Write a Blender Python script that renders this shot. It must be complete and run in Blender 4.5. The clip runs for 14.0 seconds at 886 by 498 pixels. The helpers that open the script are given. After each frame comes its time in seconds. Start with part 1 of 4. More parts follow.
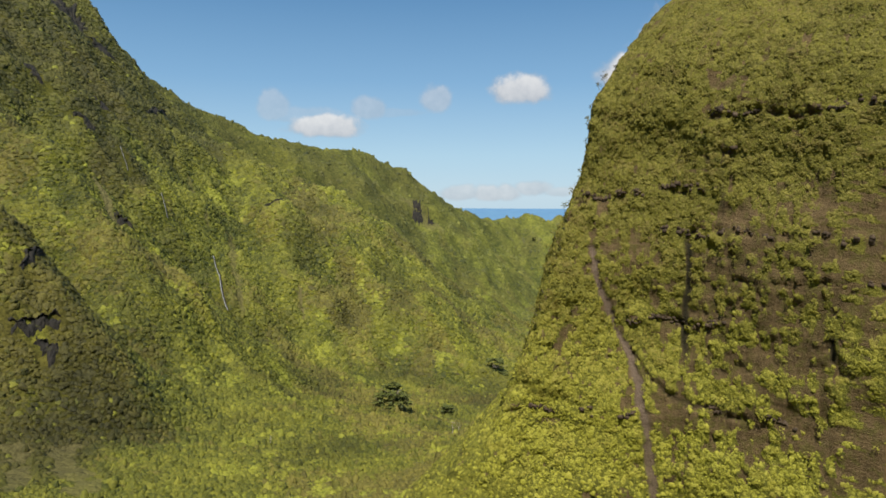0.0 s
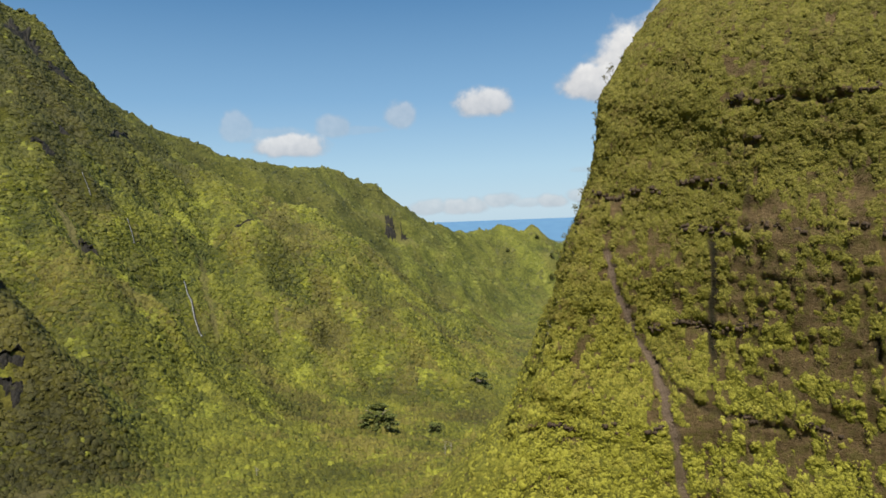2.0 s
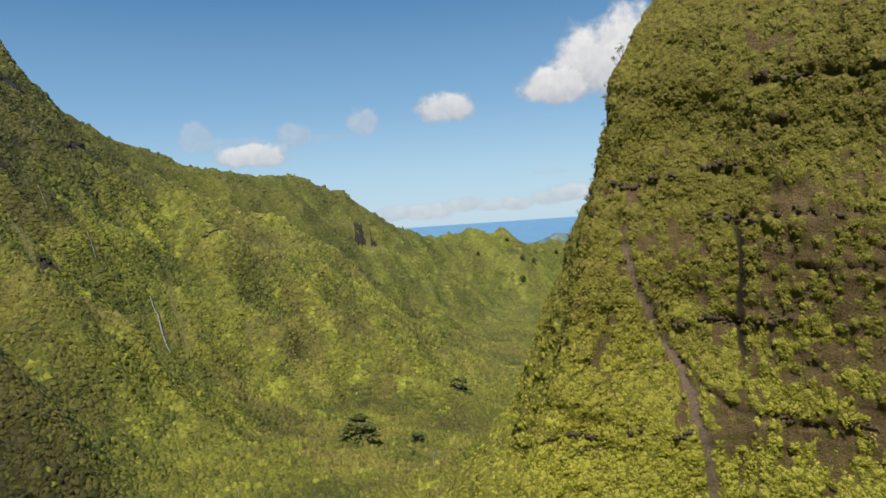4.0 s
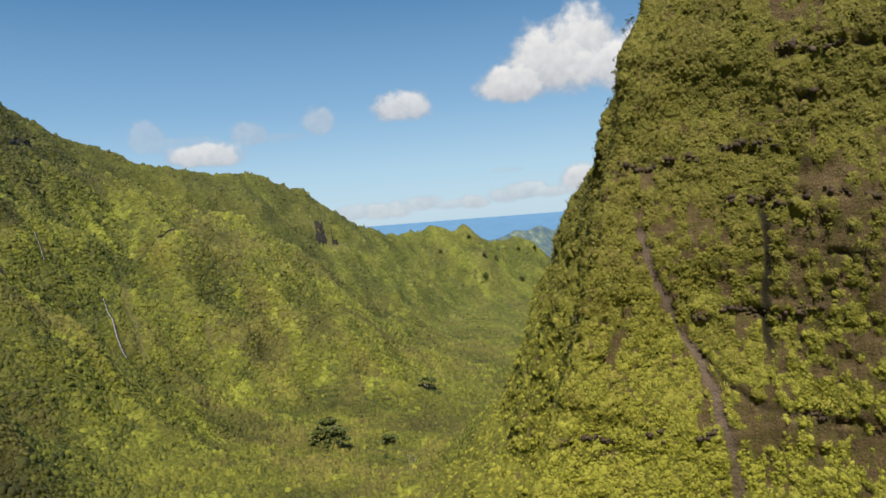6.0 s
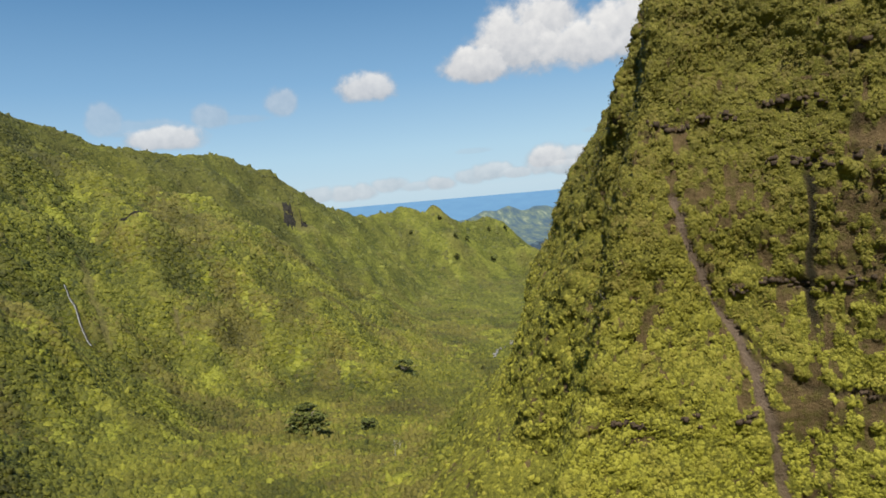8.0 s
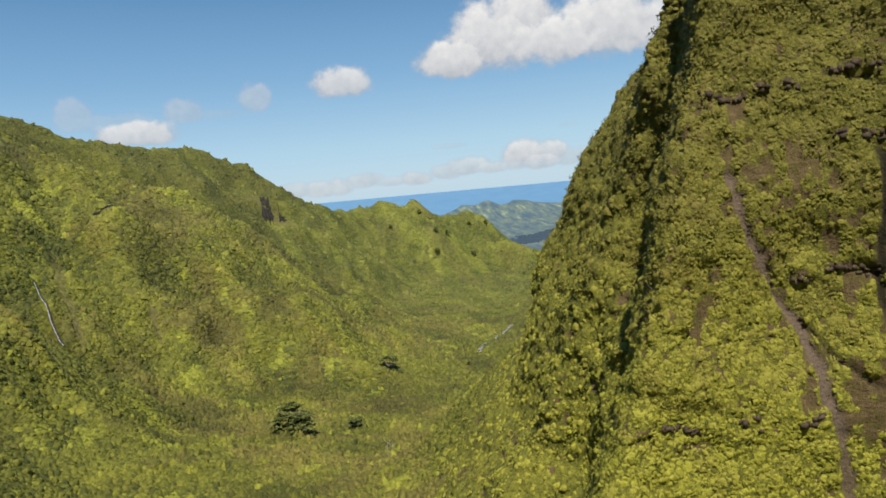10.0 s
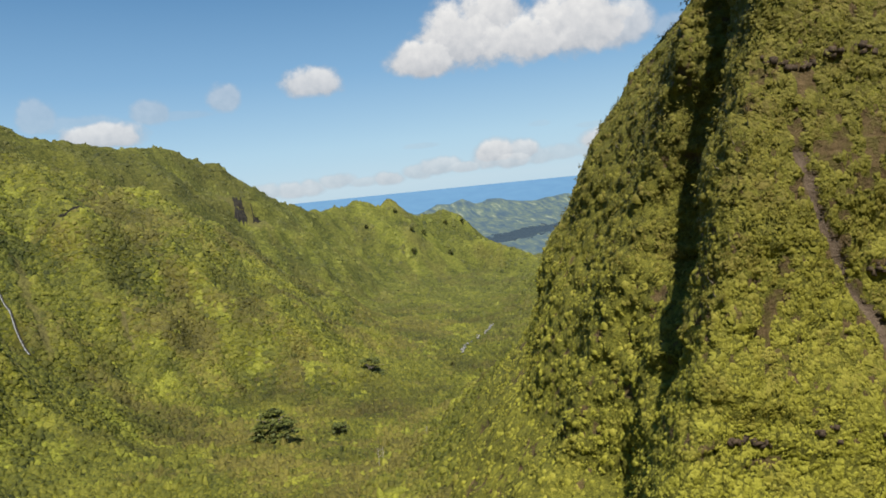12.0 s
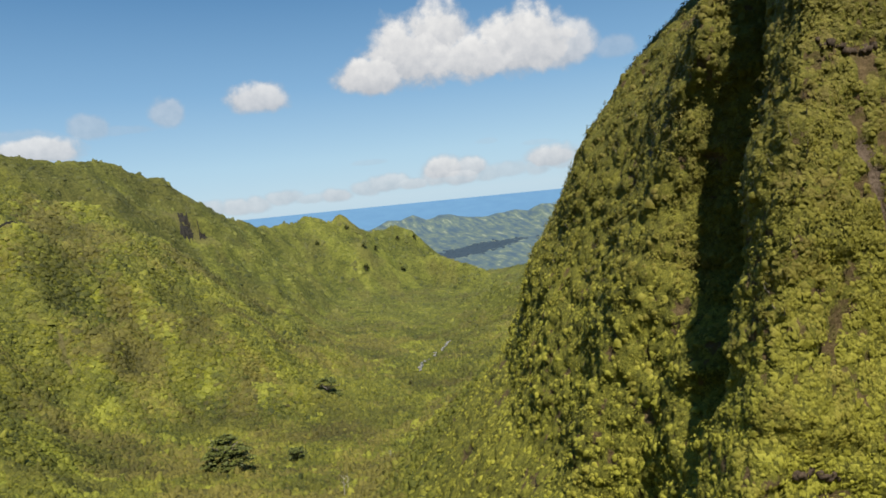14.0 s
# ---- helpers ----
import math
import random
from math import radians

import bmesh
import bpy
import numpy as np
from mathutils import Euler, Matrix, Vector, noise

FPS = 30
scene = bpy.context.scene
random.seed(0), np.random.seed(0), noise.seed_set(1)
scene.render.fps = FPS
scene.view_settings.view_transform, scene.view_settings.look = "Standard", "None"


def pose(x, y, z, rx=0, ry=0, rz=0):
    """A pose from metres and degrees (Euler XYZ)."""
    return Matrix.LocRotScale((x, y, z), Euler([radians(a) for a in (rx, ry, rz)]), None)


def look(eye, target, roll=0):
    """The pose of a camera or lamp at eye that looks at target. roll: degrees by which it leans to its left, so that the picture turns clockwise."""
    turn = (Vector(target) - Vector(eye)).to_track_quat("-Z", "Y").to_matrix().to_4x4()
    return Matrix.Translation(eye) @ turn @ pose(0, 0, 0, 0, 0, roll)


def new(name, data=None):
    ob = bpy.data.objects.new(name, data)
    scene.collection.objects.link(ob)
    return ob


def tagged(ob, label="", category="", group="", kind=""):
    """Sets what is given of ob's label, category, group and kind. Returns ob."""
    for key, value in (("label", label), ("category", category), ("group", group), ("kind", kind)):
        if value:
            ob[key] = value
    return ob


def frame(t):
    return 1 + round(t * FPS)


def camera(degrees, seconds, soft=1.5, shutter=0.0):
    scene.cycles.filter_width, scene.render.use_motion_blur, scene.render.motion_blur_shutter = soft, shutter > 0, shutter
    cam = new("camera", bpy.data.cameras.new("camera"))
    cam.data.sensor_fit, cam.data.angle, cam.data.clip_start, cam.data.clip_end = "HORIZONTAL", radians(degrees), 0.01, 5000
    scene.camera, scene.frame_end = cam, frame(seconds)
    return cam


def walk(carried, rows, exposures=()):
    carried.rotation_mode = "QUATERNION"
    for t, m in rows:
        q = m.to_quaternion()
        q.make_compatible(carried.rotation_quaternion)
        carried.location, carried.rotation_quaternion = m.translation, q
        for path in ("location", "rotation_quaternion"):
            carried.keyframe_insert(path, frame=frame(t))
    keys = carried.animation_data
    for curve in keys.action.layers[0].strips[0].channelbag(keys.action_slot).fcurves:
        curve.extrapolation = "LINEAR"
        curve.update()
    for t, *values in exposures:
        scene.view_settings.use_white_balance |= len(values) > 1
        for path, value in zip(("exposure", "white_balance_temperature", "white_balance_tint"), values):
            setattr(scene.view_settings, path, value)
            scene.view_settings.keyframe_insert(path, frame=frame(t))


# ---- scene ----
cam = camera(65.01, 14.0, 1.7)
ROWS = [
    (0.0, 0.000, -0.000, 320.000, 85.745, -0.149, 0.011),
    (0.5, -3.022, 5.188, 319.326, 85.862, 0.264, -0.429),
    (1.0, -6.041, 10.378, 318.652, 86.265, 0.779, -1.030),
    (1.5, -9.055, 15.575, 317.980, 86.684, 1.466, -1.783),
    (2.0, -12.062, 20.787, 317.310, 86.909, 2.184, -2.597),
    (2.5, -15.061, 26.018, 316.642, 86.937, 2.819, -3.338),
    (3.0, -18.048, 31.270, 315.976, 86.979, 3.297, -3.997),
    (5.5, -32.328, 58.515, 312.583, 87.430, 4.363, -8.003),
    (6.0, -34.871, 64.256, 311.810, 86.846, 4.457, -8.923),
    (6.5, -37.376, 70.032, 311.026, 86.143, 4.647, -9.841),
    (7.0, -39.845, 75.844, 310.234, 85.581, 4.868, -10.633),
    (7.5, -42.281, 81.695, 309.437, 85.229, 4.978, -11.235),
    (8.0, -44.684, 87.585, 308.639, 85.118, 5.000, -11.704),
    (10.5, -55.238, 118.659, 304.753, 84.236, 5.243, -14.082),
    (11.0, -57.039, 125.152, 304.033, 83.960, 5.358, -14.467),
    (11.5, -58.810, 131.678, 303.319, 84.046, 5.483, -15.071),
    (12.0, -60.557, 138.236, 302.612, 84.320, 5.691, -15.954),
    (12.5, -62.286, 144.823, 301.915, 84.614, 5.863, -17.036),
    (13.0, -64.001, 151.428, 301.227, 84.933, 5.982, -18.159),
    (13.5, -65.707, 158.045, 300.543, 85.211, 5.886, -19.223),
    (14.0, -67.410, 164.667, 299.863, 85.276, 5.621, -20.213),
]
walk(cam, [(t, pose(x, y, z, rx, ry, rz)) for t, x, y, z, rx, ry, rz in ROWS])

# ---- daylight ----
SUN_FROM = Vector((-0.07, -0.57, 0.92)).normalized()      # high sun behind the first view
elevation = math.asin(SUN_FROM.z)
azimuth = math.atan2(SUN_FROM.x, SUN_FROM.y)
scene.view_settings.exposure = 0.40

sun_data = bpy.data.lights.new("sun", "SUN")
sun_data.energy, sun_data.angle, sun_data.color = 5.0, radians(0.5), (1.0, 0.94, 0.83)
sun = new("sun", sun_data)
sun.matrix_world = look(SUN_FROM * 1000, (0, 0, 0))


class Nodes:
    """Short hand for building a node tree."""

    def __init__(self, tree):
        self.tree, self.links = tree, tree.links

    def add(self, kind, **settings):
        node = self.tree.nodes.new(kind)
        for key, value in settings.items():
            setattr(node, key, value)
        return node

    def put(self, socket, value):
        if isinstance(value, bpy.types.NodeSocket):
            self.links.new(value, socket)
        elif value is not None:
            socket.default_value = value

    def math(self, op, a, b=None, c=None, clamp=False):
        node = self.add("ShaderNodeMath", operation=op, use_clamp=clamp)
        for socket, value in zip(node.inputs, (a, b, c)):
            self.put(socket, value)
        return node.outputs[0]

    def dot(self, a, b):
        node = self.add("ShaderNodeVectorMath", operation="DOT_PRODUCT")
        self.put(node.inputs[0], a)
        self.put(node.inputs[1], b)
        return node.outputs["Value"]

    def noise(self, vector, scale, detail=4.0, rough=0.55, distortion=0.0):
        node = self.add("ShaderNodeTexNoise")
        self.put(node.inputs["Vector"], vector)
        for key, value in (("Scale", scale), ("Detail", detail), ("Roughness", rough), ("Distortion", distortion)):
            node.inputs[key].default_value = value
        return node.outputs["Fac"]

    def cells(self, vector, scale, what="Distance"):
        node = self.add("ShaderNodeTexVoronoi")
        self.put(node.inputs["Vector"], vector)
        node.inputs["Scale"].default_value = scale
        return node.outputs[what]

    def ramp(self, fac, stops, smooth=False):
        node = self.add("ShaderNodeValToRGB")
        ramp = node.color_ramp
        ramp.interpolation = "EASE" if smooth else "LINEAR"
        while len(ramp.elements) < len(stops):
            ramp.elements.new(0.5)
        for element, (at, colour) in zip(ramp.elements, stops):
            element.position = at
            element.color = (*colour, 1) if len(colour) == 3 else colour
        self.put(node.inputs[0], fac)
        return node.outputs[0]

    def mix(self, fac, a, b, blend="MIX"):
        node = self.add("ShaderNodeMix", data_type="RGBA", blend_type=blend)
        self.put(node.inputs[0], fac)
        self.put(node.inputs[6], a if not isinstance(a, tuple) else (*a, 1))
        self.put(node.inputs[7], b if not isinstance(b, tuple) else (*b, 1))
        return node.outputs[2]

    def step(self, value, low, high):
        node = self.add("ShaderNodeMapRange", interpolation_type="SMOOTHSTEP")
        self.put(node.inputs[0], value)
        node.inputs[1].default_value, node.inputs[2].default_value = low, high
        return node.outputs[0]


# ---- sky with fair-weather clouds ----
world = bpy.data.worlds.new("sky")
scene.world = world
world.use_nodes = True
W = Nodes(world.node_tree)
world.node_tree.nodes.clear()
sky = W.add("ShaderNodeTexSky", sky_type="NISHITA", sun_disc=False, sun_elevation=elevation, sun_rotation=azimuth,
            altitude=300.0, air_density=1.0, dust_density=0.0, ozone_density=3.0)
ray = W.add("ShaderNodeTexCoord").outputs["Generated"]
# clouds: azimuth to the right of +y and elevation of the middle, half width and half height, all in degrees, thickness
CLOUDS = [
    (6.3, 8.5, 2.3, 1.35, 0.9), (-0.5, 7.8, 1.4, 1.25, 0.48), (-6.0, 7.1, 1.25, 1.0, 0.42), (-3.8, 6.8, 2.2, 0.4, 0.2), (-9.5, 5.5, 2.8, 1.0, 0.88), (-13.6, 7.0, 1.2, 1.2, 0.36), (-11.2, 6.4, 3.0, 0.7, 0.26),
    (15.2, 9.6, 2.9, 1.5, 1.0), (18.6, 10.9, 3.6, 2.9, 1.0), (20.6, 12.2, 2.8, 2.6, 1.0), (23.4, 10.2, 4.0, 1.9, 1.0), (27.6, 10.8, 4.0, 2.7, 1.0), (30.8, 10.3, 2.5, 2.0, 0.85), (34.8, 9.7, 1.5, 0.9, 0.35),
    (20.4, 1.7, 1.7, 1.1, 0.9), (22.4, 1.6, 1.5, 0.9, 0.8), (29.4, 1.9, 2.2, 1.0, 0.85), (14.4, 2.9, 1.5, 0.3, 0.2), (24.2, 3.7, 0.8, 0.25, 0.14), (28.4, 3.2, 1.4, 0.25, 0.18),
]
puff = random.Random(11)
for k in range(17):      # a row of small cumulus over the sea
    az = 1.6 + 2.05 * k + puff.uniform(-0.5, 0.5)
    CLOUDS.append((az, 0.15 + 0.042 * az + puff.uniform(-0.15, 0.25), puff.uniform(1.1, 1.9), puff.uniform(0.45, 0.85), puff.uniform(0.4, 0.7)))
wisp = W.noise(ray, 17.0, 6.0, 0.55, 0.2)
billow = W.noise(ray, 62.0, 4.0, 0.55)
rough_edge = W.math("ADD", W.math("MULTIPLY", wisp, 1.5), W.math("MULTIPLY", billow, 0.5))
cover, lit = None, None
for az, el, half_w, half_h, thick in CLOUDS:
    a, e = radians(az), radians(el)
    ahead = (math.sin(a) * math.cos(e), math.cos(a) * math.cos(e), math.sin(e))
    right = (math.cos(a), -math.sin(a), 0.0)
    above = (-math.sin(a) * math.sin(e), -math.cos(a) * math.sin(e), math.cos(e))
    front = W.math("MAXIMUM", W.dot(ray, ahead), 0.02)
    across = W.math("DIVIDE", W.dot(ray, right), front)
    up = W.math("DIVIDE", W.dot(ray, above), front)
    across = W.math("DIVIDE", across, math.tan(radians(half_w)))
    up = W.math("DIVIDE", up, math.tan(radians(half_h)))
    # flat bases: the lower half is squeezed
    low = W.math("MULTIPLY", W.math("MINIMUM", up, 0.0), 1.35)
    tall = W.math("ADD", W.math("MAXIMUM", up, 0.0), low)
    far = W.math("SQRT", W.math("ADD", W.math("MULTIPLY", across, across), W.math("MULTIPLY", tall, tall)))
    body = W.math("SUBTRACT", W.math("ADD", rough_edge, 0.22), far)
    one = W.math("MULTIPLY", W.step(body, -0.05, 0.50), thick)
    shine = W.math("MULTIPLY", W.math("ADD", W.math("MULTIPLY", up, 0.42), 0.5), one)
    cover = one if cover is None else W.math("MAXIMUM", cover, one)
    lit = shine if lit is None else W.math("MAXIMUM", lit, shine)
lit = W.math("ADD", lit, W.math("MULTIPLY", W.math("SUBTRACT", billow, 0.5), 0.8), clamp=True)
cloud_colour = W.ramp(lit, [(0.0, (0.50, 0.54, 0.60)), (0.5, (0.76, 0.77, 0.79)), (1.0, (1.0, 0.99, 0.97))])
sky_light = W.add("ShaderNodeBackground")
sky_light.inputs[1].default_value = 0.063
high = W.add("ShaderNodeSeparateXYZ")
W.put(high.inputs[0], ray)
# clear trade-wind air: pale at the horizon, deeper blue above
air = W.ramp(high.outputs["Z"], [(0.0, (5.6, 8.2, 10.4)), (0.06, (5.1, 7.9, 10.2)), (0.16, (2.8, 5.5, 8.6)), (0.30, (1.05, 3.05, 6.0)), (1.0, (0.6, 2.0, 4.7))])
W.put(sky_light.inputs[0], W.mix(0.78, sky.outputs[0], air))
cloud_light = W.add("ShaderNodeBackground")
cloud_light.inputs[1].default_value = 0.66
W.put(cloud_light.inputs[0], cloud_colour)
both = W.add("ShaderNodeMixShader")
W.put(both.inputs[0], cover)
W.links.new(sky_light.outputs[0], both.inputs[1])
W.links.new(cloud_light.outputs[0], both.inputs[2])
W.links.new(both.outputs[0], W.add("ShaderNodeOutputWorld").inputs[0])


# ---- materials ----
def material(name, build, rough=0.8, bump=None, sheen=0.3, clumps=None):
    mat = bpy.data.materials.new(name)
    mat.use_nodes = True
    n = Nodes(mat.node_tree)
    shader = mat.node_tree.nodes["Principled BSDF"]
    place = n.add("ShaderNodeNewGeometry").outputs["Position"]
    n.put(shader.inputs["Base Color"], build(n, place))
    shader.inputs["Roughness"].default_value = rough
    shader.inputs["Specular IOR Level"].default_value = sheen
    if bump:
        scale, depth = bump
        node = n.add("ShaderNodeBump")
        node.inputs["Strength"].default_value, node.inputs["Distance"].default_value = 0.8, depth
        relief = n.noise(place, scale, 6.0, 0.65)
        if clumps:
            relief = n.math("SUBTRACT", n.math("MULTIPLY", relief, 0.5), n.math("ADD", n.math("MULTIPLY", n.cells(place, clumps), 0.5), n.math("MULTIPLY", n.cells(place, clumps * 2.7), 0.25)))
        n.put(node.inputs["Height"], relief)
        n.links.new(node.outputs[0], shader.inputs["Normal"])
    return mat


def island(n):
    return n.add("ShaderNodeNewGeometry").outputs["Random Per Island"]


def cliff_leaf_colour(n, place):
    patch = n.noise(place, 0.05, 4.0, 0.6)
    clump = n.noise(place, 0.38, 2.0, 0.5)
    leafy = n.math("MULTIPLY", n.math("SUBTRACT", n.noise(place, 2.3, 3.0, 0.7), 0.5), 0.7)
    tone = n.math("ADD", n.math("ADD", n.math("MULTIPLY", patch, 0.5), leafy), n.math("ADD", n.math("MULTIPLY", clump, 0.5), n.math("MULTIPLY", island(n), 0.36)))
    green = n.ramp(tone, [(0.26, (0.052, 0.054, 0.006)), (0.50, (0.150, 0.145, 0.014)), (0.74, (0.240, 0.228, 0.024)), (0.98, (0.330, 0.305, 0.044))])
    up = n.add("ShaderNodeSeparateXYZ")
    n.put(up.inputs[0], place)
    zone = n.step(n.math("ADD", up.outputs["Z"], n.math("MULTIPLY", n.noise(place, 0.06, 3.0), 50.0)), 245.0, 345.0)      # brighter and yellower below, darker and browner above
    green = n.mix(n.math("MULTIPLY", n.math("SUBTRACT", 1.0, zone), 0.5), green, (0.310, 0.300, 0.034))
    dry = n.math("MULTIPLY", n.step(n.noise(place, 0.10, 4.0, 0.62), 0.47, 0.66), n.math("ADD", n.math("MULTIPLY", zone, 0.35), 0.3))
    green = n.mix(dry, green, (0.165, 0.120, 0.030))
    return n.mix(n.math("MULTIPLY", zone, 0.6), green, (0.086, 0.070, 0.013))


def valley_haze(n, place, green, deep):
    """Haze painted into the greens: cooler and duller farther down the valley."""
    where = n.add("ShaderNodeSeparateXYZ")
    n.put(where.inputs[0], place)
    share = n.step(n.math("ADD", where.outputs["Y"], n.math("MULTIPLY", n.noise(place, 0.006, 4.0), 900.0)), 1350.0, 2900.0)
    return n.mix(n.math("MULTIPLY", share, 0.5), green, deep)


def attribute(n, name):
    return n.add("ShaderNodeAttribute", attribute_name=name).outputs["Fac"]


def jungle_colour(n, place, tone):
    """Greens of the jungle by tone, with dry, scrubby and ferny patches."""
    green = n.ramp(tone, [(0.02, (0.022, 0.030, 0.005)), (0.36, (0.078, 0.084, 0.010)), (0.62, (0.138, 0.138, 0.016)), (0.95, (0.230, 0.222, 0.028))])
    green = n.mix(n.math("MULTIPLY", attribute(n, "dry"), 0.5), green, n.mix(tone, (0.070, 0.054, 0.015), (0.190, 0.142, 0.042)))
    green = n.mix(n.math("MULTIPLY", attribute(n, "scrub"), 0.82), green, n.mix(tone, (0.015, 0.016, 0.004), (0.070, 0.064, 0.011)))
    green = n.mix(n.math("MULTIPLY", attribute(n, "fern"), 0.85), green, n.mix(tone, (0.115, 0.130, 0.016), (0.330, 0.330, 0.036)))
    return valley_haze(n, place, green, n.mix(tone, (0.050, 0.062, 0.020), (0.165, 0.172, 0.048)))


def valley_leaf_colour(n, place):
    """Each crown has its own tone; leaves and gaps vary it."""
    leafy = n.math("SUBTRACT", n.noise(place, 0.6, 4.0, 0.75), 0.5)
    return jungle_colour(n, place, n.math("ADD", attribute(n, "crown"), n.math("MULTIPLY", leafy, 1.5)))


def ground_colour(n, place):
    """Low growth in the gaps between the crowns and on the far slopes, and bare soil."""
    leafy = n.math("SUBTRACT", n.noise(place, 0.30, 6.0, 0.75), 0.5)
    cell = n.add("ShaderNodeSeparateColor")
    n.put(cell.inputs[0], n.cells(place, 0.16, "Color"))
    tone = n.math("ADD", attribute(n, "crown"), n.math("ADD", n.math("MULTIPLY", leafy, 1.7), n.math("MULTIPLY", n.math("SUBTRACT", cell.outputs[0], 0.5), 0.42)))
    soil = n.mix(n.noise(place, 0.3, 5.0, 0.7), (0.075, 0.066, 0.023), (0.180, 0.155, 0.066))
    return n.mix(attribute(n, "bare"), jungle_colour(n, place, n.math("ADD", tone, -0.02)), soil)


def rock_colour(n, place):
    coarse = n.noise(place, 0.16, 5.0, 0.65)
    fine = n.noise(place, 1.3, 4.0, 0.6)
    drips, strata = n.add("ShaderNodeMapping"), n.add("ShaderNodeMapping")
    for node, scale in ((drips, (1.0, 1.0, 0.10)), (strata, (0.15, 0.15, 1.0))):
        n.put(node.inputs[0], place)
        node.inputs["Scale"].default_value = scale
    lines = n.math("ADD", n.math("MULTIPLY", n.noise(drips.outputs[0], 0.9, 4.0, 0.6), 0.35), n.math("MULTIPLY", n.noise(strata.outputs[0], 0.8, 4.0, 0.6), 0.35))
    rock = n.ramp(n.math("ADD", lines, n.math("ADD", n.math("MULTIPLY", coarse, 0.25), n.math("MULTIPLY", fine, 0.3))),
                  [(0.40, (0.026, 0.018, 0.008)), (0.56, (0.082, 0.055, 0.023)), (0.70, (0.135, 0.092, 0.042)), (0.82, (0.185, 0.135, 0.078))])
    green_film = n.step(n.noise(place, 0.35, 5.0, 0.65), 0.46, 0.62)
    rock = n.mix(n.math("MULTIPLY", green_film, 0.6), rock, n.mix(fine, (0.050, 0.046, 0.009), (0.120, 0.112, 0.018)))
    ragged = n.math("ADD", n.math("MULTIPLY", n.math("SUBTRACT", n.noise(place, 0.8, 5.0, 0.7), 0.5), 1.5), n.math("MULTIPLY", n.math("SUBTRACT", n.noise(drips.outputs[0], 1.1, 3.0, 0.6), 0.5), 1.0))
    bare = n.step(n.math("ADD", attribute(n, "bare"), ragged), 0.34, 0.62)
    tuft = n.add("ShaderNodeSeparateColor")
    n.put(tuft.inputs[0], n.cells(place, 0.95, "Color"))
    tone = n.math("ADD", n.math("MULTIPLY", n.noise(place, 0.07, 4.0, 0.6), 0.55), n.math("ADD", n.math("MULTIPLY", n.noise(place, 0.5, 4.0, 0.6), 0.4), n.math("MULTIPLY", tuft.outputs[0], 0.24)))
    moss = n.ramp(n.math("ADD", tone, n.math("MULTIPLY", n.math("SUBTRACT", n.noise(place, 2.2, 3.0, 0.7), 0.5), 0.9)), [(0.34, (0.046, 0.048, 0.007)), (0.58, (0.130, 0.128, 0.016)), (0.82, (0.225, 0.216, 0.028))])
    up = n.add("ShaderNodeSeparateXYZ")
    n.put(up.inputs[0], place)
    zone = n.step(n.math("ADD", up.outputs["Z"], n.math("MULTIPLY", n.noise(place, 0.06, 3.0), 50.0)), 255.0, 345.0)      # darker and browner above
    moss = n.mix(n.math("MULTIPLY", zone, 0.35), moss, (0.080, 0.066, 0.014))
    wet_shade = n.add("ShaderNodeAttribute", attribute_name="wet_shade").outputs["Fac"]
    slide = n.add("ShaderNodeAttribute", attribute_name="slide").outputs["Fac"]
    gravel = n.mix(fine, (0.080, 0.056, 0.038), (0.190, 0.140, 0.100))
    return n.mix(wet_shade, n.mix(slide, n.mix(bare, moss, rock), gravel), (0.020, 0.017, 0.007))


MAT_CLIFF = material("cliff_rock", rock_colour, 0.85, (1.4, 1.0), 0.25)
MAT_CLIFF_LEAF = material("cliff_leaves", cliff_leaf_colour, 0.6, (2.2, 0.45), 0.25)
MAT_LEAF = material("valley_leaves", valley_leaf_colour, 0.65, (0.9, 1.0), 0.25)
MAT_GROUND = material("ground_cover", ground_colour, 0.9, (0.3, 4.0), 0.15, 0.16)
MAT_DARK_LEAF = material("broad_tree_leaves", lambda n, p: n.ramp(n.math("ADD", n.math("MULTIPLY", n.noise(p, 0.12, 3.0), 0.6), n.math("MULTIPLY", island(n), 0.4)),
                         [(0.25, (0.044, 0.054, 0.012)), (0.5, (0.085, 0.098, 0.020)), (0.8, (0.145, 0.160, 0.032))]), 0.6)
# dark rock; the shade of its hollows is put into the colour too
MAT_SHADED_BASALT = material("basalt", lambda n, p: n.mix(n.step(n.noise(p, 0.16, 5.0, 0.7), 0.56, 0.68), n.ramp(n.math("ADD", n.math("MULTIPLY", n.noise(p, 0.09, 5.0, 0.65), 0.6), n.math("MULTIPLY", n.noise(p, 0.6, 4.0), 0.4)),
                      [(0.35, (0.008, 0.008, 0.007)), (0.55, (0.021, 0.018, 0.014)), (0.75, (0.046, 0.037, 0.025))]), (0.042, 0.042, 0.009)), 0.8, (0.5, 1.2))
MAT_OUTCROP = material("brown_basalt", lambda n, p: n.ramp(n.math("ADD", n.math("MULTIPLY", n.noise(p, 0.5, 4.0, 0.6), 0.6), n.math("MULTIPLY", n.noise(p, 3.0, 4.0, 0.6), 0.4)),
                       [(0.36, (0.026, 0.018, 0.011)), (0.54, (0.070, 0.048, 0.030)), (0.72, (0.135, 0.096, 0.062))]), 0.85, (2.0, 0.25))
MAT_STONE = material("river_stone", lambda n, p: n.mix(n.noise(p, 0.8, 4.0), (0.15, 0.145, 0.13), (0.33, 0.315, 0.29)), 0.8, (1.5, 0.2))
MAT_STREAM = material("stream_bed", lambda n, p: n.mix(n.step(n.noise(p, 0.25, 5.0, 0.65), 0.42, 0.6), (0.05, 0.055, 0.045), (0.27, 0.255, 0.23)), 0.45, (0.6, 0.5))
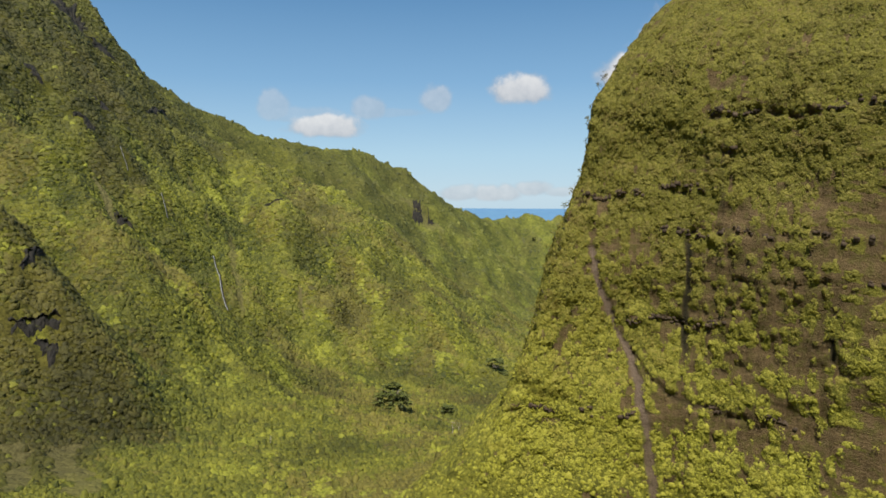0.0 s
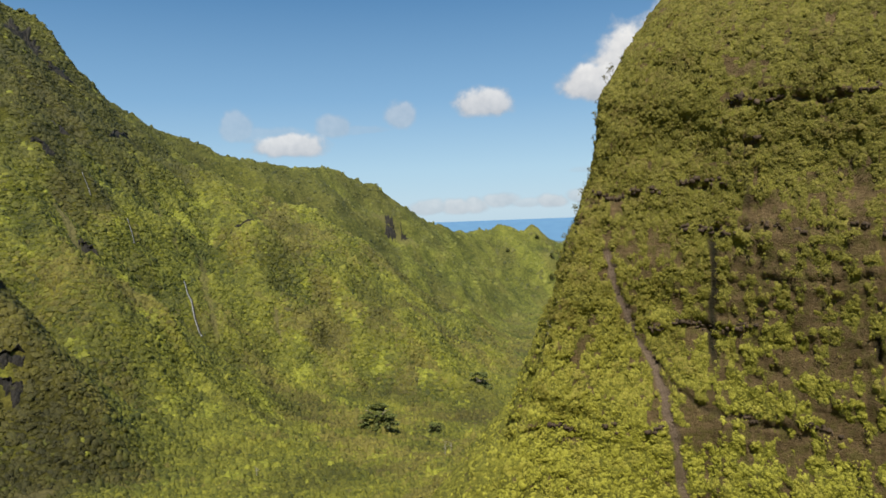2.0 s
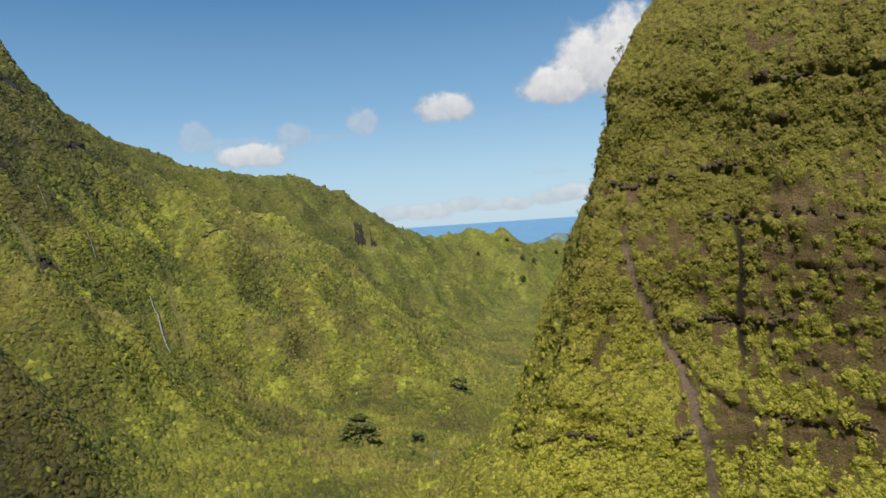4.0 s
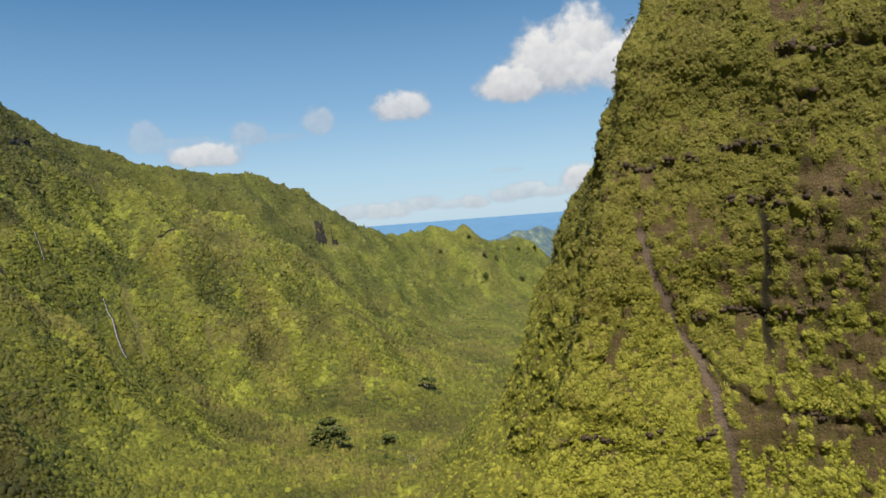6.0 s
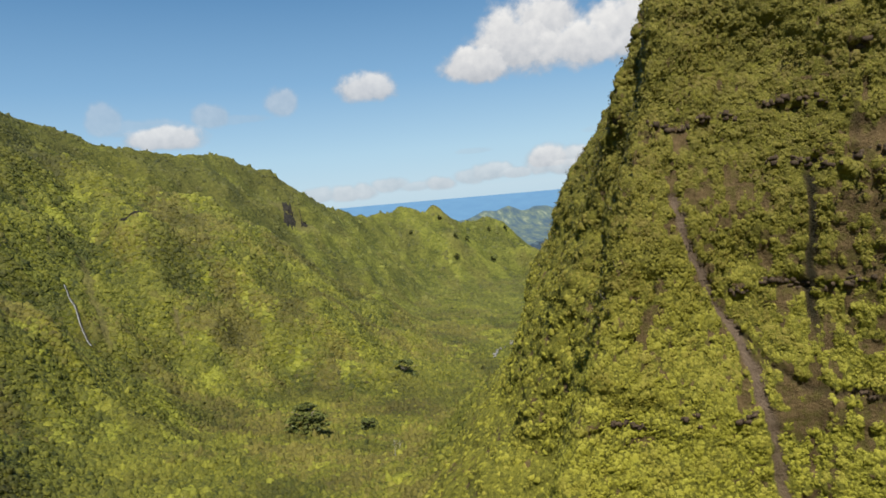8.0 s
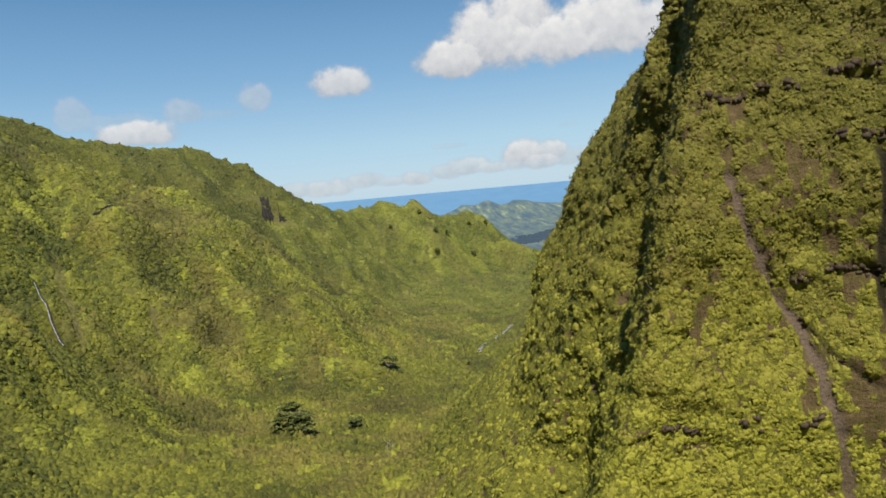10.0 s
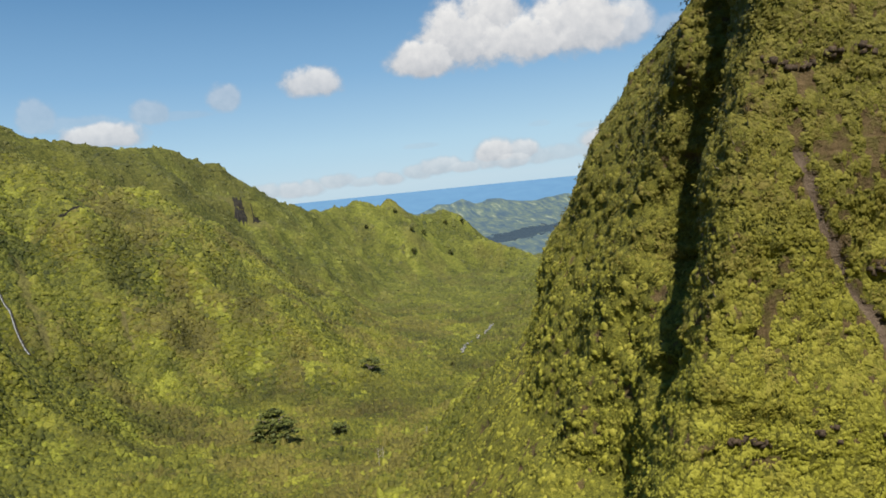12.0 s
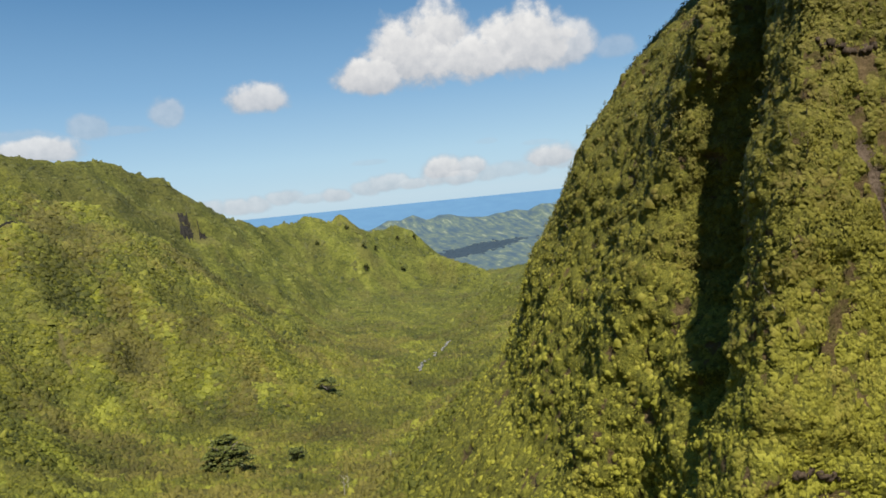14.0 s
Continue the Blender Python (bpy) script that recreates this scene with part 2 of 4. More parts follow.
MAT_FOAM = material("falling_water", lambda n, p: n.mix(n.step(n.noise(p, 0.35, 4.0, 0.6), 0.4, 0.62), (0.12, 0.125, 0.14), (0.36, 0.37, 0.40)), 0.5, (0.8, 0.3))
MAT_BLEACHED = material("bleached_wood", lambda n, p: n.mix(n.noise(p, 1.2, 4.0), (0.24, 0.22, 0.18), (0.40, 0.37, 0.32)), 0.85)
MAT_BARK = material("bark", lambda n, p: n.mix(n.noise(p, 1.5), (0.16, 0.13, 0.10), (0.32, 0.28, 0.23)), 0.9)


# ---- numeric helpers ----
def hashed(ix, iy, iz, seed):
    h = (ix * 374761393 + iy * 668265263 + iz * 2147483647 + seed * 974711) & 0xFFFFFFFF
    h = ((h ^ (h >> 13)) * 1274126177) & 0xFFFFFFFF
    h = ((h ^ (h >> 16)) * 2246822519) & 0xFFFFFFFF
    return ((h ^ (h >> 15)) & 0xFFFFFF) / float(0xFFFFFF) * 2 - 1


def grain(x, y, z=None, seed=0):
    """Smooth value noise from -1 to 1."""
    z = np.zeros_like(x) if z is None else z
    ix, iy, iz = (np.floor(v).astype(np.int64) for v in (x, y, z))
    fx, fy, fz = x - ix, y - iy, z - iz
    fx, fy, fz = (v * v * v * (v * (v * 6 - 15) + 10) for v in (fx, fy, fz))
    out = 0
    for dx in (0, 1):
        for dy in (0, 1):
            for dz in (0, 1):
                weight = (fx if dx else 1 - fx) * (fy if dy else 1 - fy) * (fz if dz else 1 - fz)
                out = out + weight * hashed(ix + dx, iy + dy, iz + dz, seed)
    return out


def fbm(x, y, z=None, octaves=4, seed=0, rough=0.5):
    total, size, scale = 0, 1.0, 1.0
    for k in range(octaves):
        total = total + size * grain(x * scale, y * scale, None if z is None else z * scale, seed + 17 * k)
        size, scale = size * rough, scale * 2.03
    return total


def smooth(v, low, high):
    s = np.clip((v - low) / (high - low), 0, 1)
    return s * s * (3 - 2 * s)


def crowns(x, y, z, cell, seed, layers=(-1, 0, 1)):
    """Rounded crowns side by side in space: their height from 0 to 1 and a random tone for each."""
    ix, iy, iz = (np.floor(v / cell).astype(np.int64) for v in (x, y, z))
    best, tone = np.zeros(x.shape), np.zeros(x.shape)
    for dx in (-1, 0, 1):
        for dy in (-1, 0, 1):
            for dz in layers:
                jx, jy, jz = ix + dx, iy + dy, iz + dz
                pick = hashed(jx, jy, jz, seed)
                px = (jx + 0.5 + 0.45 * pick) * cell
                py = (jy + 0.5 + 0.45 * hashed(jx, jy, jz, seed + 1)) * cell
                pz = (jz + 0.5 + 0.45 * hashed(jx, jy, jz, seed + 2)) * cell
                size = 0.5 + 0.5 * np.abs(pick)
                dome = np.sqrt(np.maximum(1 - ((x - px) ** 2 + (y - py) ** 2 + (z - pz) ** 2) / (0.82 * cell * size) ** 2, 0)) * size
                more = dome > best
                tone = np.where(more, hashed(jx, jy, jz, seed + 3) * 0.5 + 0.5, tone)
                best = np.where(more, dome, best)
    return best, tone


def mesh_object(name, points, faces, mat, shade=True, attributes=()):
    """One mesh from arrays of points and of faces of equal corner count."""
    faces = np.asarray(faces, np.int32)
    data = bpy.data.meshes.new(name)
    data.vertices.add(len(points))
    data.vertices.foreach_set("co", np.asarray(points, np.float32).ravel())
    count, corners = faces.shape
    data.loops.add(count * corners)
    data.loops.foreach_set("vertex_index", faces.ravel())
    data.polygons.add(count)
    data.polygons.foreach_set("loop_start", np.arange(0, count * corners, corners, dtype=np.int32))
    if shade:
        data.polygons.foreach_set("use_smooth", np.ones(count, dtype=bool))
    for key, values in attributes:
        data.attributes.new(key, "FLOAT", "POINT").data.foreach_set("value", np.asarray(values, np.float32))
    data.update(calc_edges=True)
    data.materials.append(mat)
    return new(name, data)


def grid_faces(rows, columns):
    i = np.arange(rows - 1)[:, None] * columns + np.arange(columns - 1)[None, :]
    return np.stack([i, i + 1, i + columns + 1, i + columns], -1).reshape(-1, 4)


rng = np.random.default_rng(7)


def leaf_clumps(centres, outward, size, leaves, leaf, flat=0.75, spread=0.9):
    """Clumps of diamond leaves round the given centres: points and quads."""
    n = len(centres)
    way = rng.normal(size=(n, leaves, 3))
    way /= np.linalg.norm(way, axis=2, keepdims=True)
    out = outward[:, None, :]
    inner = np.sum(way * out, 2, keepdims=True)
    way = np.where(inner < -0.15, way - 2 * inner * out, way)
    radius = size[:, None, None] * rng.uniform(0.45, 1.0, (n, leaves, 1))
    middle = centres[:, None, :] + way * radius * np.array([1, 1, flat])
    facing = way * spread + out * 0.35 + np.array([0, 0, 0.45]) + rng.normal(size=(n, leaves, 3)) * 0.38
    facing /= np.linalg.norm(facing, axis=2, keepdims=True)
    side = np.cross(facing, rng.normal(size=(n, leaves, 3)))
    side /= np.linalg.norm(side, axis=2, keepdims=True) + 1e-9
    along_leaf = np.cross(facing, side)
    reach = leaf * size[:, None, None] * rng.uniform(0.6, 1.25, (n, leaves, 1))
    a, b = side * reach, along_leaf * reach * 0.55
    points = np.stack([middle - a, middle - b, middle + a, middle + b], 2).reshape(-1, 3)
    return points, np.arange(len(points)).reshape(-1, 4)


def lumpy_domes(centres, wide, tall, axis, sides=4):
    """Low, uneven crowns that lie on the slope: points and triangles."""
    n = len(centres)
    side = np.cross(axis, (0.35, 0.93, 0.1))
    side /= np.linalg.norm(side, axis=1, keepdims=True)
    other = np.cross(axis, side)
    turn = rng.uniform(0, 2 * math.pi, (n, 1)) + np.linspace(0, 2 * math.pi, sides, endpoint=False)
    rings = [np.stack([rng.normal(size=(n, 1)) * 0.12, rng.normal(size=(n, 1)) * 0.12, rng.uniform(0.8, 1.25, (n, 1))], -1)]
    for k, (radius, level) in enumerate(((0.36, 0.72), (0.72, -0.3))):
        a = turn + k * math.pi / sides + rng.normal(size=(n, sides)) * 0.2
        q = radius * rng.uniform(0.55, 1.4, (n, sides))
        rings.append(np.stack([q * np.cos(a), q * np.sin(a), level + rng.normal(size=(n, sides)) * 0.22], -1))
    shape = np.concatenate(rings, 1)
    shape[..., :2] *= wide[:, None, None]
    shape[..., 2] *= tall[:, None]
    points = centres[:, None, :] + shape[..., :1] * side[:, None] + shape[..., 1:2] * other[:, None] + shape[..., 2:] * axis[:, None]
    faces = []
    for k in range(sides):
        a, b, c, d = 1 + k, 1 + (k + 1) % sides, 1 + sides + k, 1 + sides + (k + 1) % sides
        faces += [(0, a, b), (a, c, b), (b, c, d)]
    faces = np.array(faces)[None] + (np.arange(n) * (1 + 2 * sides))[:, None, None]
    return points.reshape(-1, 3), faces.reshape(-1, 3)


# ---- lie of the land ----
# crest lines (x, y, z) and the slope of their flanks
RIDGES = [
    ([(-1150, 300, 700), (-1000, 900, 772), (-840, 1300, 778), (-770, 1480, 700), (-760, 1580, 652), (-727, 1680, 620), (-691, 1780, 585), (-647, 1850, 558), (-616, 1900, 544),
      (-475, 1950, 489), (-316, 2050, 460), (-274, 2171, 462)], 1.02),
    ([(-274, 2171, 462), (-144, 2240, 421), (-99, 2260, 392), (-64, 2290, 347), (0, 2370, 300), (68, 2450, 278), (130, 2500, 248), (190, 2560, 246), (263, 2610, 241), (319, 2640, 270),
      (360, 2650, 259), (396, 2655, 236), (444, 2665, 256), (485, 2680, 206), (549, 2690, 188), (606, 2700, 185), (666, 2715, 192), (712, 2720, 178), (735, 2700, 137), (755, 2640, 83), (795, 2540, 56), (865, 2420, 30)], 1.0),
    ([(-800, 1560, 640), (-600, 1460, 475), (-420, 1440, 425), (-233, 1400, 348), (-190, 1420, 318), (-110, 1440, 228), (-30, 1480, 150), (50, 1560, 108), (110, 1700, 88)], 0.85),
    ([(-420, 1440, 425), (-330, 1310, 345), (-292, 1235, 318), (-185, 1265, 262), (-110, 1195, 178), (-20, 1110, 88), (90, 1060, 45)], 1.0),
    ([(-900, 1250, 700), (-640, 1210, 450), (-453, 1118, 312), (-370, 1050, 205)], 0.8),
    ([(-980, 900, 690), (-650, 900, 490), (-450, 810, 385), (-360, 745, 299), (-240, 725, 165), (-190, 705, 135)], 1.15),
    ([(-980, 700, 650), (-600, 560, 430), (-335, 520, 312), (-300, 515, 272)], 1.5),
    ([(-850, 1380, 790), (-755, 1474, 742)], 1.7),
    ([(-130, 2150, 322), (-62, 2132, 306), (-10, 2150, 286)], 2.3),
    ([(230, 300, 330), (120, 395, 258), (122, 545, 205), (190, 690, 138), (330, 870, 90)], 0.88),
    ([(-1150, 300, 700), (-900, -500, 650), (0, -900, 700), (800, -500, 620), (700, 300, 480)], 0.8),
    ([(700, 300, 480), (900, 800, 330), (900, 1250, 200), (800, 1700, 110), (760, 2000, 20)], 0.55),
]
FLOOR = [(-60, -400, 260), (-60, 300, 160), (-40, 560, 122), (20, 680, 84), (60, 850, 43), (150, 1100, 16), (246, 1200, 10), (400, 1600, -15), (500, 1950, -38), (900, 2500, -45), (1500, 3600, -40)]


def along(line, x, y):
    """Distance from the nearest point of a line, and that point's height."""
    best, high = np.full(x.shape, 1e9), np.zeros(x.shape)
    for (x0, y0, z0), (x1, y1, z1) in zip(line, line[1:]):
        dx, dy = x1 - x0, y1 - y0
        s = np.clip(((x - x0) * dx + (y - y0) * dy) / (dx * dx + dy * dy), 0, 1)
        d = np.hypot(x - x0 - s * dx, y - y0 - s * dy)
        high = np.where(d < best, z0 + s * (z1 - z0), high)
        best = np.minimum(d, best)
    return best, high


def crest(line, k, wobble, x, y):
    """The height of a ridge's flanks."""
    best = np.full(x.shape, -1e9)
    for (x0, y0, z0), (x1, y1, z1) in zip(line, line[1:]):
        dx, dy = x1 - x0, y1 - y0
        s = np.clip(((x - x0) * dx + (y - y0) * dy) / (dx * dx + dy * dy), 0, 1)
        d = np.hypot(x - x0 - s * dx, y - y0 - s * dy)
        d = np.maximum(d + wobble * smooth(d, 10, 120), 0)
        best = np.maximum(best, z0 + s * (z1 - z0) - k * (np.sqrt(d * d + 100) - 10))
    return best


def height(x, y, detail=True):
    d, z = along(FLOOR, x, y)
    layers = [z + 0.11 * np.maximum(d - 30, 0)]
    wobble = 22 * fbm(x / 150, y / 150, octaves=3, seed=3)
    layers = np.array(layers + [crest(line, k, wobble, x, y) for line, k in RIDGES])
    top = layers.max(0)
    z = top + 10 * np.log(np.exp((layers - top) / 10).sum(0)) - 3
    r = np.hypot(x, y - 160)
    if detail:
        rough = smooth(r, 150, 500) * (1 - smooth(r, 2900, 3000))
        steep = smooth(np.maximum(layers[1:].max(0) - layers[0], 0), 0, 60)
        ravine = 1 - np.abs(fbm(x / 75, y / 75, octaves=3, seed=9))
        z = z + rough * (steep * (9 * (ravine - 0.75) + 5 * fbm(x / 45, y / 45, octaves=3, seed=5)) + 3.0 * fbm(x / 30, y / 30, octaves=3, seed=6))
        z = z + rough * 1.6 * fbm(x / 17, y / 17, octaves=2, seed=13)
        # gullies and ribs that run straight down the flanks, none on the crests
        crest_far = np.minimum(along(RIDGES[0][0], x, y)[0], along(RIDGES[1][0], x, y)[0])
        west, north = smooth(-x, 120, 260) * (1 - smooth(y, 1450, 1600)), smooth(y, 1750, 1950)
        across, down = 0.40 * x + 0.92 * y, 0.92 * x - 0.40 * y
        ribs = 1 - 2 * np.abs(fbm(across / 62, down / 420, octaves=2, seed=15)) ** 0.8
        folds = 1 - 2 * np.abs(fbm((x - 0.25 * y) / 70, y / 380, octaves=2, seed=16)) ** 0.8
        z = z + rough * steep * smooth(crest_far, 25, 130) * (6 * west * (ribs - 0.35) + 9 * north * (folds - 0.35))
    # the coastal lowland, its rise set by dip angles to fit the camera's view
    dip = np.radians(np.interp(r, [2700, 2950, 3300, 3700, 4100, 4400, 4950], [7.2, 6.4, 5.0, 3.9, 2.9, 2.35, 2.0]))
    turn = np.degrees(np.arctan2(x, y))
    # coastal hills on the skyline, by bearing
    rim = np.interp(turn, [0, 9, 11.8, 13.0, 14.1, 15.3, 16.5, 18.4, 21.1, 22.5, 24.2, 26.3, 28, 60], [0, 4, 18, 30, 60, 84, 60, 63, 34, 34, 58, 78, 85, 70])
    rim = rim * (1 + 0.3 * fbm(turn * 0.8, turn * 0 + 3.7, octaves=3, seed=23))
    hills = rim * smooth(r, 3750, 4200) + (6 * fbm(x / 160, y / 160, octaves=4, seed=21) + 2.5 * fbm(x / 50, y / 50, octaves=3, seed=22)) * smooth(r, 3050, 3300)
    lowland = 300 - r * np.tan(dip) + hills
    far = smooth(r, 2870, 3030) * (1 - smooth(np.abs(turn - 15), 45, 60))
    return z * (1 - far) + lowland * far


# bright fern slopes: from x, y to x, y, half width, strength
FERN_SLOPES = [
    (-233, 1400, -110, 1440, 16, 0.8), (-30, 1490, 120, 1690, 20, 1.0), (-410, 1240, -372, 1240, 9, 0.9), (-5, 1075, 10, 1095, 12, 0.9), (-214, 822, -160, 828, 10, 0.9),
    (-188, 1030, -178, 1048, 9, 0.9), (-80, 960, -55, 975, 10, 0.7), (-496, 1268, -470, 1252, 8, 0.9), (-150, 1200, -100, 1150, 10, 0.7),
    (240, 2540, 300, 2440, 26, 0.8), (380, 2560, 470, 2440, 34, 0.8), (560, 2600, 640, 2480, 34, 0.9), (720, 2690, 800, 2560, 24, 1.0), (320, 2600, 350, 2560, 20, 0.7), (60, 2330, 110, 2220, 20, 0.6),
]


def capsules(rows, x, y, ragged):
    """Patches on the plan with ragged edges."""
    out = np.zeros_like(x)
    for x0, y0, x1, y1, wide, strength in rows:
        dx, dy = x1 - x0, y1 - y0
        s = np.clip(((x - x0) * dx + (y - y0) * dy) / (dx * dx + dy * dy), 0, 1)
        d = np.hypot(x - x0 - s * dx, y - y0 - s * dy) + wide * 0.6 * ragged
        out = np.maximum(out, strength * (1 - smooth(d, wide * 0.5, wide * 1.1)))
    return out


def bulge_map(x, y):
    """How far a spot stands out from the slope round it."""
    return height(x, y) - sum(height(x + dx, y + dy) for dx, dy in ((24, 0), (-24, 0), (0, 24), (0, -24))) / 4


def fern_map(x, y):
    """The crests and some slopes carry pale ferns."""
    crests = (0.2 + 0.8 * smooth(fbm(x / 45, y / 45, octaves=4, seed=78), -0.2, 0.5)) * smooth(BULGE, 5.0, 14.0) * 0.25
    spots = 0.8 * smooth(fbm(x / 24, y / 24, octaves=4, seed=177), 0.62, 0.95)
    return np.clip(np.maximum(crests + spots, capsules(FERN_SLOPES, x, y, 1.3 * fbm(x / 22, y / 22, octaves=3, seed=62))), 0, 1)


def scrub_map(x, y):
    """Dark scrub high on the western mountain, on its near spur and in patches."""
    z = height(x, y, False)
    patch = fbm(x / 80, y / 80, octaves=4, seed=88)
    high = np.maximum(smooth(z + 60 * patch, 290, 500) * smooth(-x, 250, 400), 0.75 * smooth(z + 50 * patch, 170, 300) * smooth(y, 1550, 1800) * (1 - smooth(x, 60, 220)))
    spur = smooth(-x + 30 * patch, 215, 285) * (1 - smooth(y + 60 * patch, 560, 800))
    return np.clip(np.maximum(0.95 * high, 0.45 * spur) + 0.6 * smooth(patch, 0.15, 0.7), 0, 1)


# both kinds of cover, worked out once on a plain raster of the land
MESH = 9.0
raster_x, raster_y = np.meshgrid(np.arange(-2200, 1500, MESH), np.arange(150, 3050, MESH), indexing="ij")
BULGE = bulge_map(raster_x, raster_y)
# tone rises on bulges, drops in hollows and over the western slopes
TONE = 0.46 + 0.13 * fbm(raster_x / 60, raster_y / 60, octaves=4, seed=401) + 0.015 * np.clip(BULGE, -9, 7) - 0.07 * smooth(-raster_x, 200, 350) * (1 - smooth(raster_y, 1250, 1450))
DRY = fbm(raster_x / 70, raster_y / 70, octaves=4, seed=402)
SCRUB = scrub_map(raster_x, raster_y)
FERNS = fern_map(raster_x, raster_y) * (1 - 0.75 * SCRUB)


def looked_up(table, x, y):
    u = np.clip((x + 2200) / MESH, 0, table.shape[0] - 1.001)
    v = np.clip((y - 150) / MESH, 0, table.shape[1] - 1.001)
    i, j = u.astype(int), v.astype(int)
    u, v = u - i, v - j
    return (table[i, j] * (1 - u) + table[i + 1, j] * u) * (1 - v) + (table[i, j + 1] * (1 - u) + table[i + 1, j + 1] * u) * v


def ferny(x, y):
    return looked_up(FERNS, x, y)


def scrubby(x, y):
    return looked_up(SCRUB, x, y)


# dark rock bands on the slopes: from x, y to x, y, height of the band, how far it stands out
ROCKS = (
    (-770, 1389, -705, 1398, 44, 6.0), (-690, 1384, -644, 1368, 50, 6.0), (-638, 1075, -600, 1058, 22, 4.5), (-557, 1054, -522, 1053, 18, 4.0), (-574, 1156, -540, 1125, 9, 2.5),
    (-530, 1247, -548, 1400, 9, 3.0), (-376, 797, -362, 812, 13, 3.5), (-306, 500, -304, 530, 6, 2.2), (-300, 473, -275, 499, 8, 3.0), (-331, 1233, -272, 1226, 7, 2.5),
    (-286, 480, -270, 480, 9, 2.0),
)
ALCOVE = (-96, 2096, -22, 2096, 62, 7.0)
FALL_LINES = (
    (((-353, 1066), (-337, 1034), (-322, 1004), (-304, 976)), 1.6, "tall narrow waterfall running down a bare rock chute"),
    (((-431, 1068), (-420, 1052), (-410, 1036)), 1.3, "slender upper waterfall on the dark green slope"),
    (((-490, 1064), (-480, 1054), (-470, 1043)), 1.1, "faint grey waterfall high on the mountain slope"),
)
STREAM = [(262, 1262), (285, 1306), (300, 1345), (340, 1400), (384, 1458), (420, 1530)]
BARE = [
    # x, y to x, y, half width, strength
    (-410, 826, -376, 793, 6, 0.85), (-443, 1219, -377, 1119, 4, 0.6), (-356, 1155, -290, 999, 8, 0.6), (-230, 1109, -218, 1079, 3.5, 0.9), (-106, 1193, -103, 1190, 4, 1.0),
    (-514, 1029, -435, 1014, 4, 0.5), (-265, 417, -225, 352, 13, 0.6), (-241, 431, -196, 364, 12, 0.6), (-64, 484, -51, 493, 6, 0.6), (-93, 915, -86, 895, 4, 0.7),
    (-115, 2110, -20, 2080, 22, 0.5), (-270, 1120, -250, 1110, 7, 0.5),
]


def bare_soil(x, y):
    """Slide scars and worn rock: capsules on the plan with ragged edges."""
    return capsules(BARE, x, y, fbm(x / 12, y / 12, octaves=3, seed=61))


def open_ground(x, y):
    """Where no trees stand: water and bare soil."""
    water = np.full(x.shape, 1e9)
    for line in [fall[0] for fall in FALL_LINES] + [STREAM]:
        water = np.minimum(water, along([(*p, 0.0) for p in line], x, y)[0])
    rock = capsules([(*row[:4], 0.5 * row[4] + 2.0, 0.8) for row in (*ROCKS, ALCOVE)], x, y, fbm(x / 12, y / 12, octaves=3, seed=63))
    return np.maximum(np.maximum(1 - smooth(water, 4, 7), bare_soil(x, y)), rock)


# one sheet of ground, finest in the valley ahead
angles = np.radians(np.concatenate([np.linspace(-180, -62, 40)[:-1], np.linspace(-62, -42, 40)[:-1], np.linspace(-42, 28, 400), np.linspace(28, 180, 60)[1:]]))
radii = np.concatenate([np.linspace(0.02, 330, 24)[:-1], np.geomspace(330, 2950, 560)[:-1], np.linspace(2950, 3060, 6)])
gr, ga = np.meshgrid(radii, angles, indexing="ij")
gx, gy = -20 + gr * np.sin(ga), gr * np.cos(ga)
gz = height(gx, gy)
bare = bare_soil(gx, gy)
fern = ferny(gx, gy)
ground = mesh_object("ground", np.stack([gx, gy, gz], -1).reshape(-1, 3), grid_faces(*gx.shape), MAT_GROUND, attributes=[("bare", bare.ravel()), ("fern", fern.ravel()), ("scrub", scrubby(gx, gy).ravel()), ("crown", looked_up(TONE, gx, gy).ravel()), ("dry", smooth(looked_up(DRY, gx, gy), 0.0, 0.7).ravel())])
tagged(ground, "green valley floor and steep jungle-covered mountain slopes", "terrain", kind="structure")

# the lowland that reaches the coast, with haze painted into its colours
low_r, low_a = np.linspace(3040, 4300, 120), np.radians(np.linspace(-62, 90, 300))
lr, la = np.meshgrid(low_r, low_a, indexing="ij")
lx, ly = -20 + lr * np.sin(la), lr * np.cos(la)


def hazed_lowland_colour(n, place):
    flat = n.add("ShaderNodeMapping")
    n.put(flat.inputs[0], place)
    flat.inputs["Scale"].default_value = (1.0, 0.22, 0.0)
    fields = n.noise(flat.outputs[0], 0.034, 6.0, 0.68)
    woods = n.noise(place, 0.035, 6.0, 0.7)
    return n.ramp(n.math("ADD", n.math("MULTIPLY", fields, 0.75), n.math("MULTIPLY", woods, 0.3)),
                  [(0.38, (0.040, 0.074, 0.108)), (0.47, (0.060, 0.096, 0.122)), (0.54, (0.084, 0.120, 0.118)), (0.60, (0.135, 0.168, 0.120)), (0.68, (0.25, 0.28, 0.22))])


lowland = mesh_object("backdrop", np.stack([lx, ly, height(lx, ly) + 0.5], -1).reshape(-1, 3), grid_faces(*lx.shape), material("hazed_lowland_fields", hazed_lowland_colour, 0.95))
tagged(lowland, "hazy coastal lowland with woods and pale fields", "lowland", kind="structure")

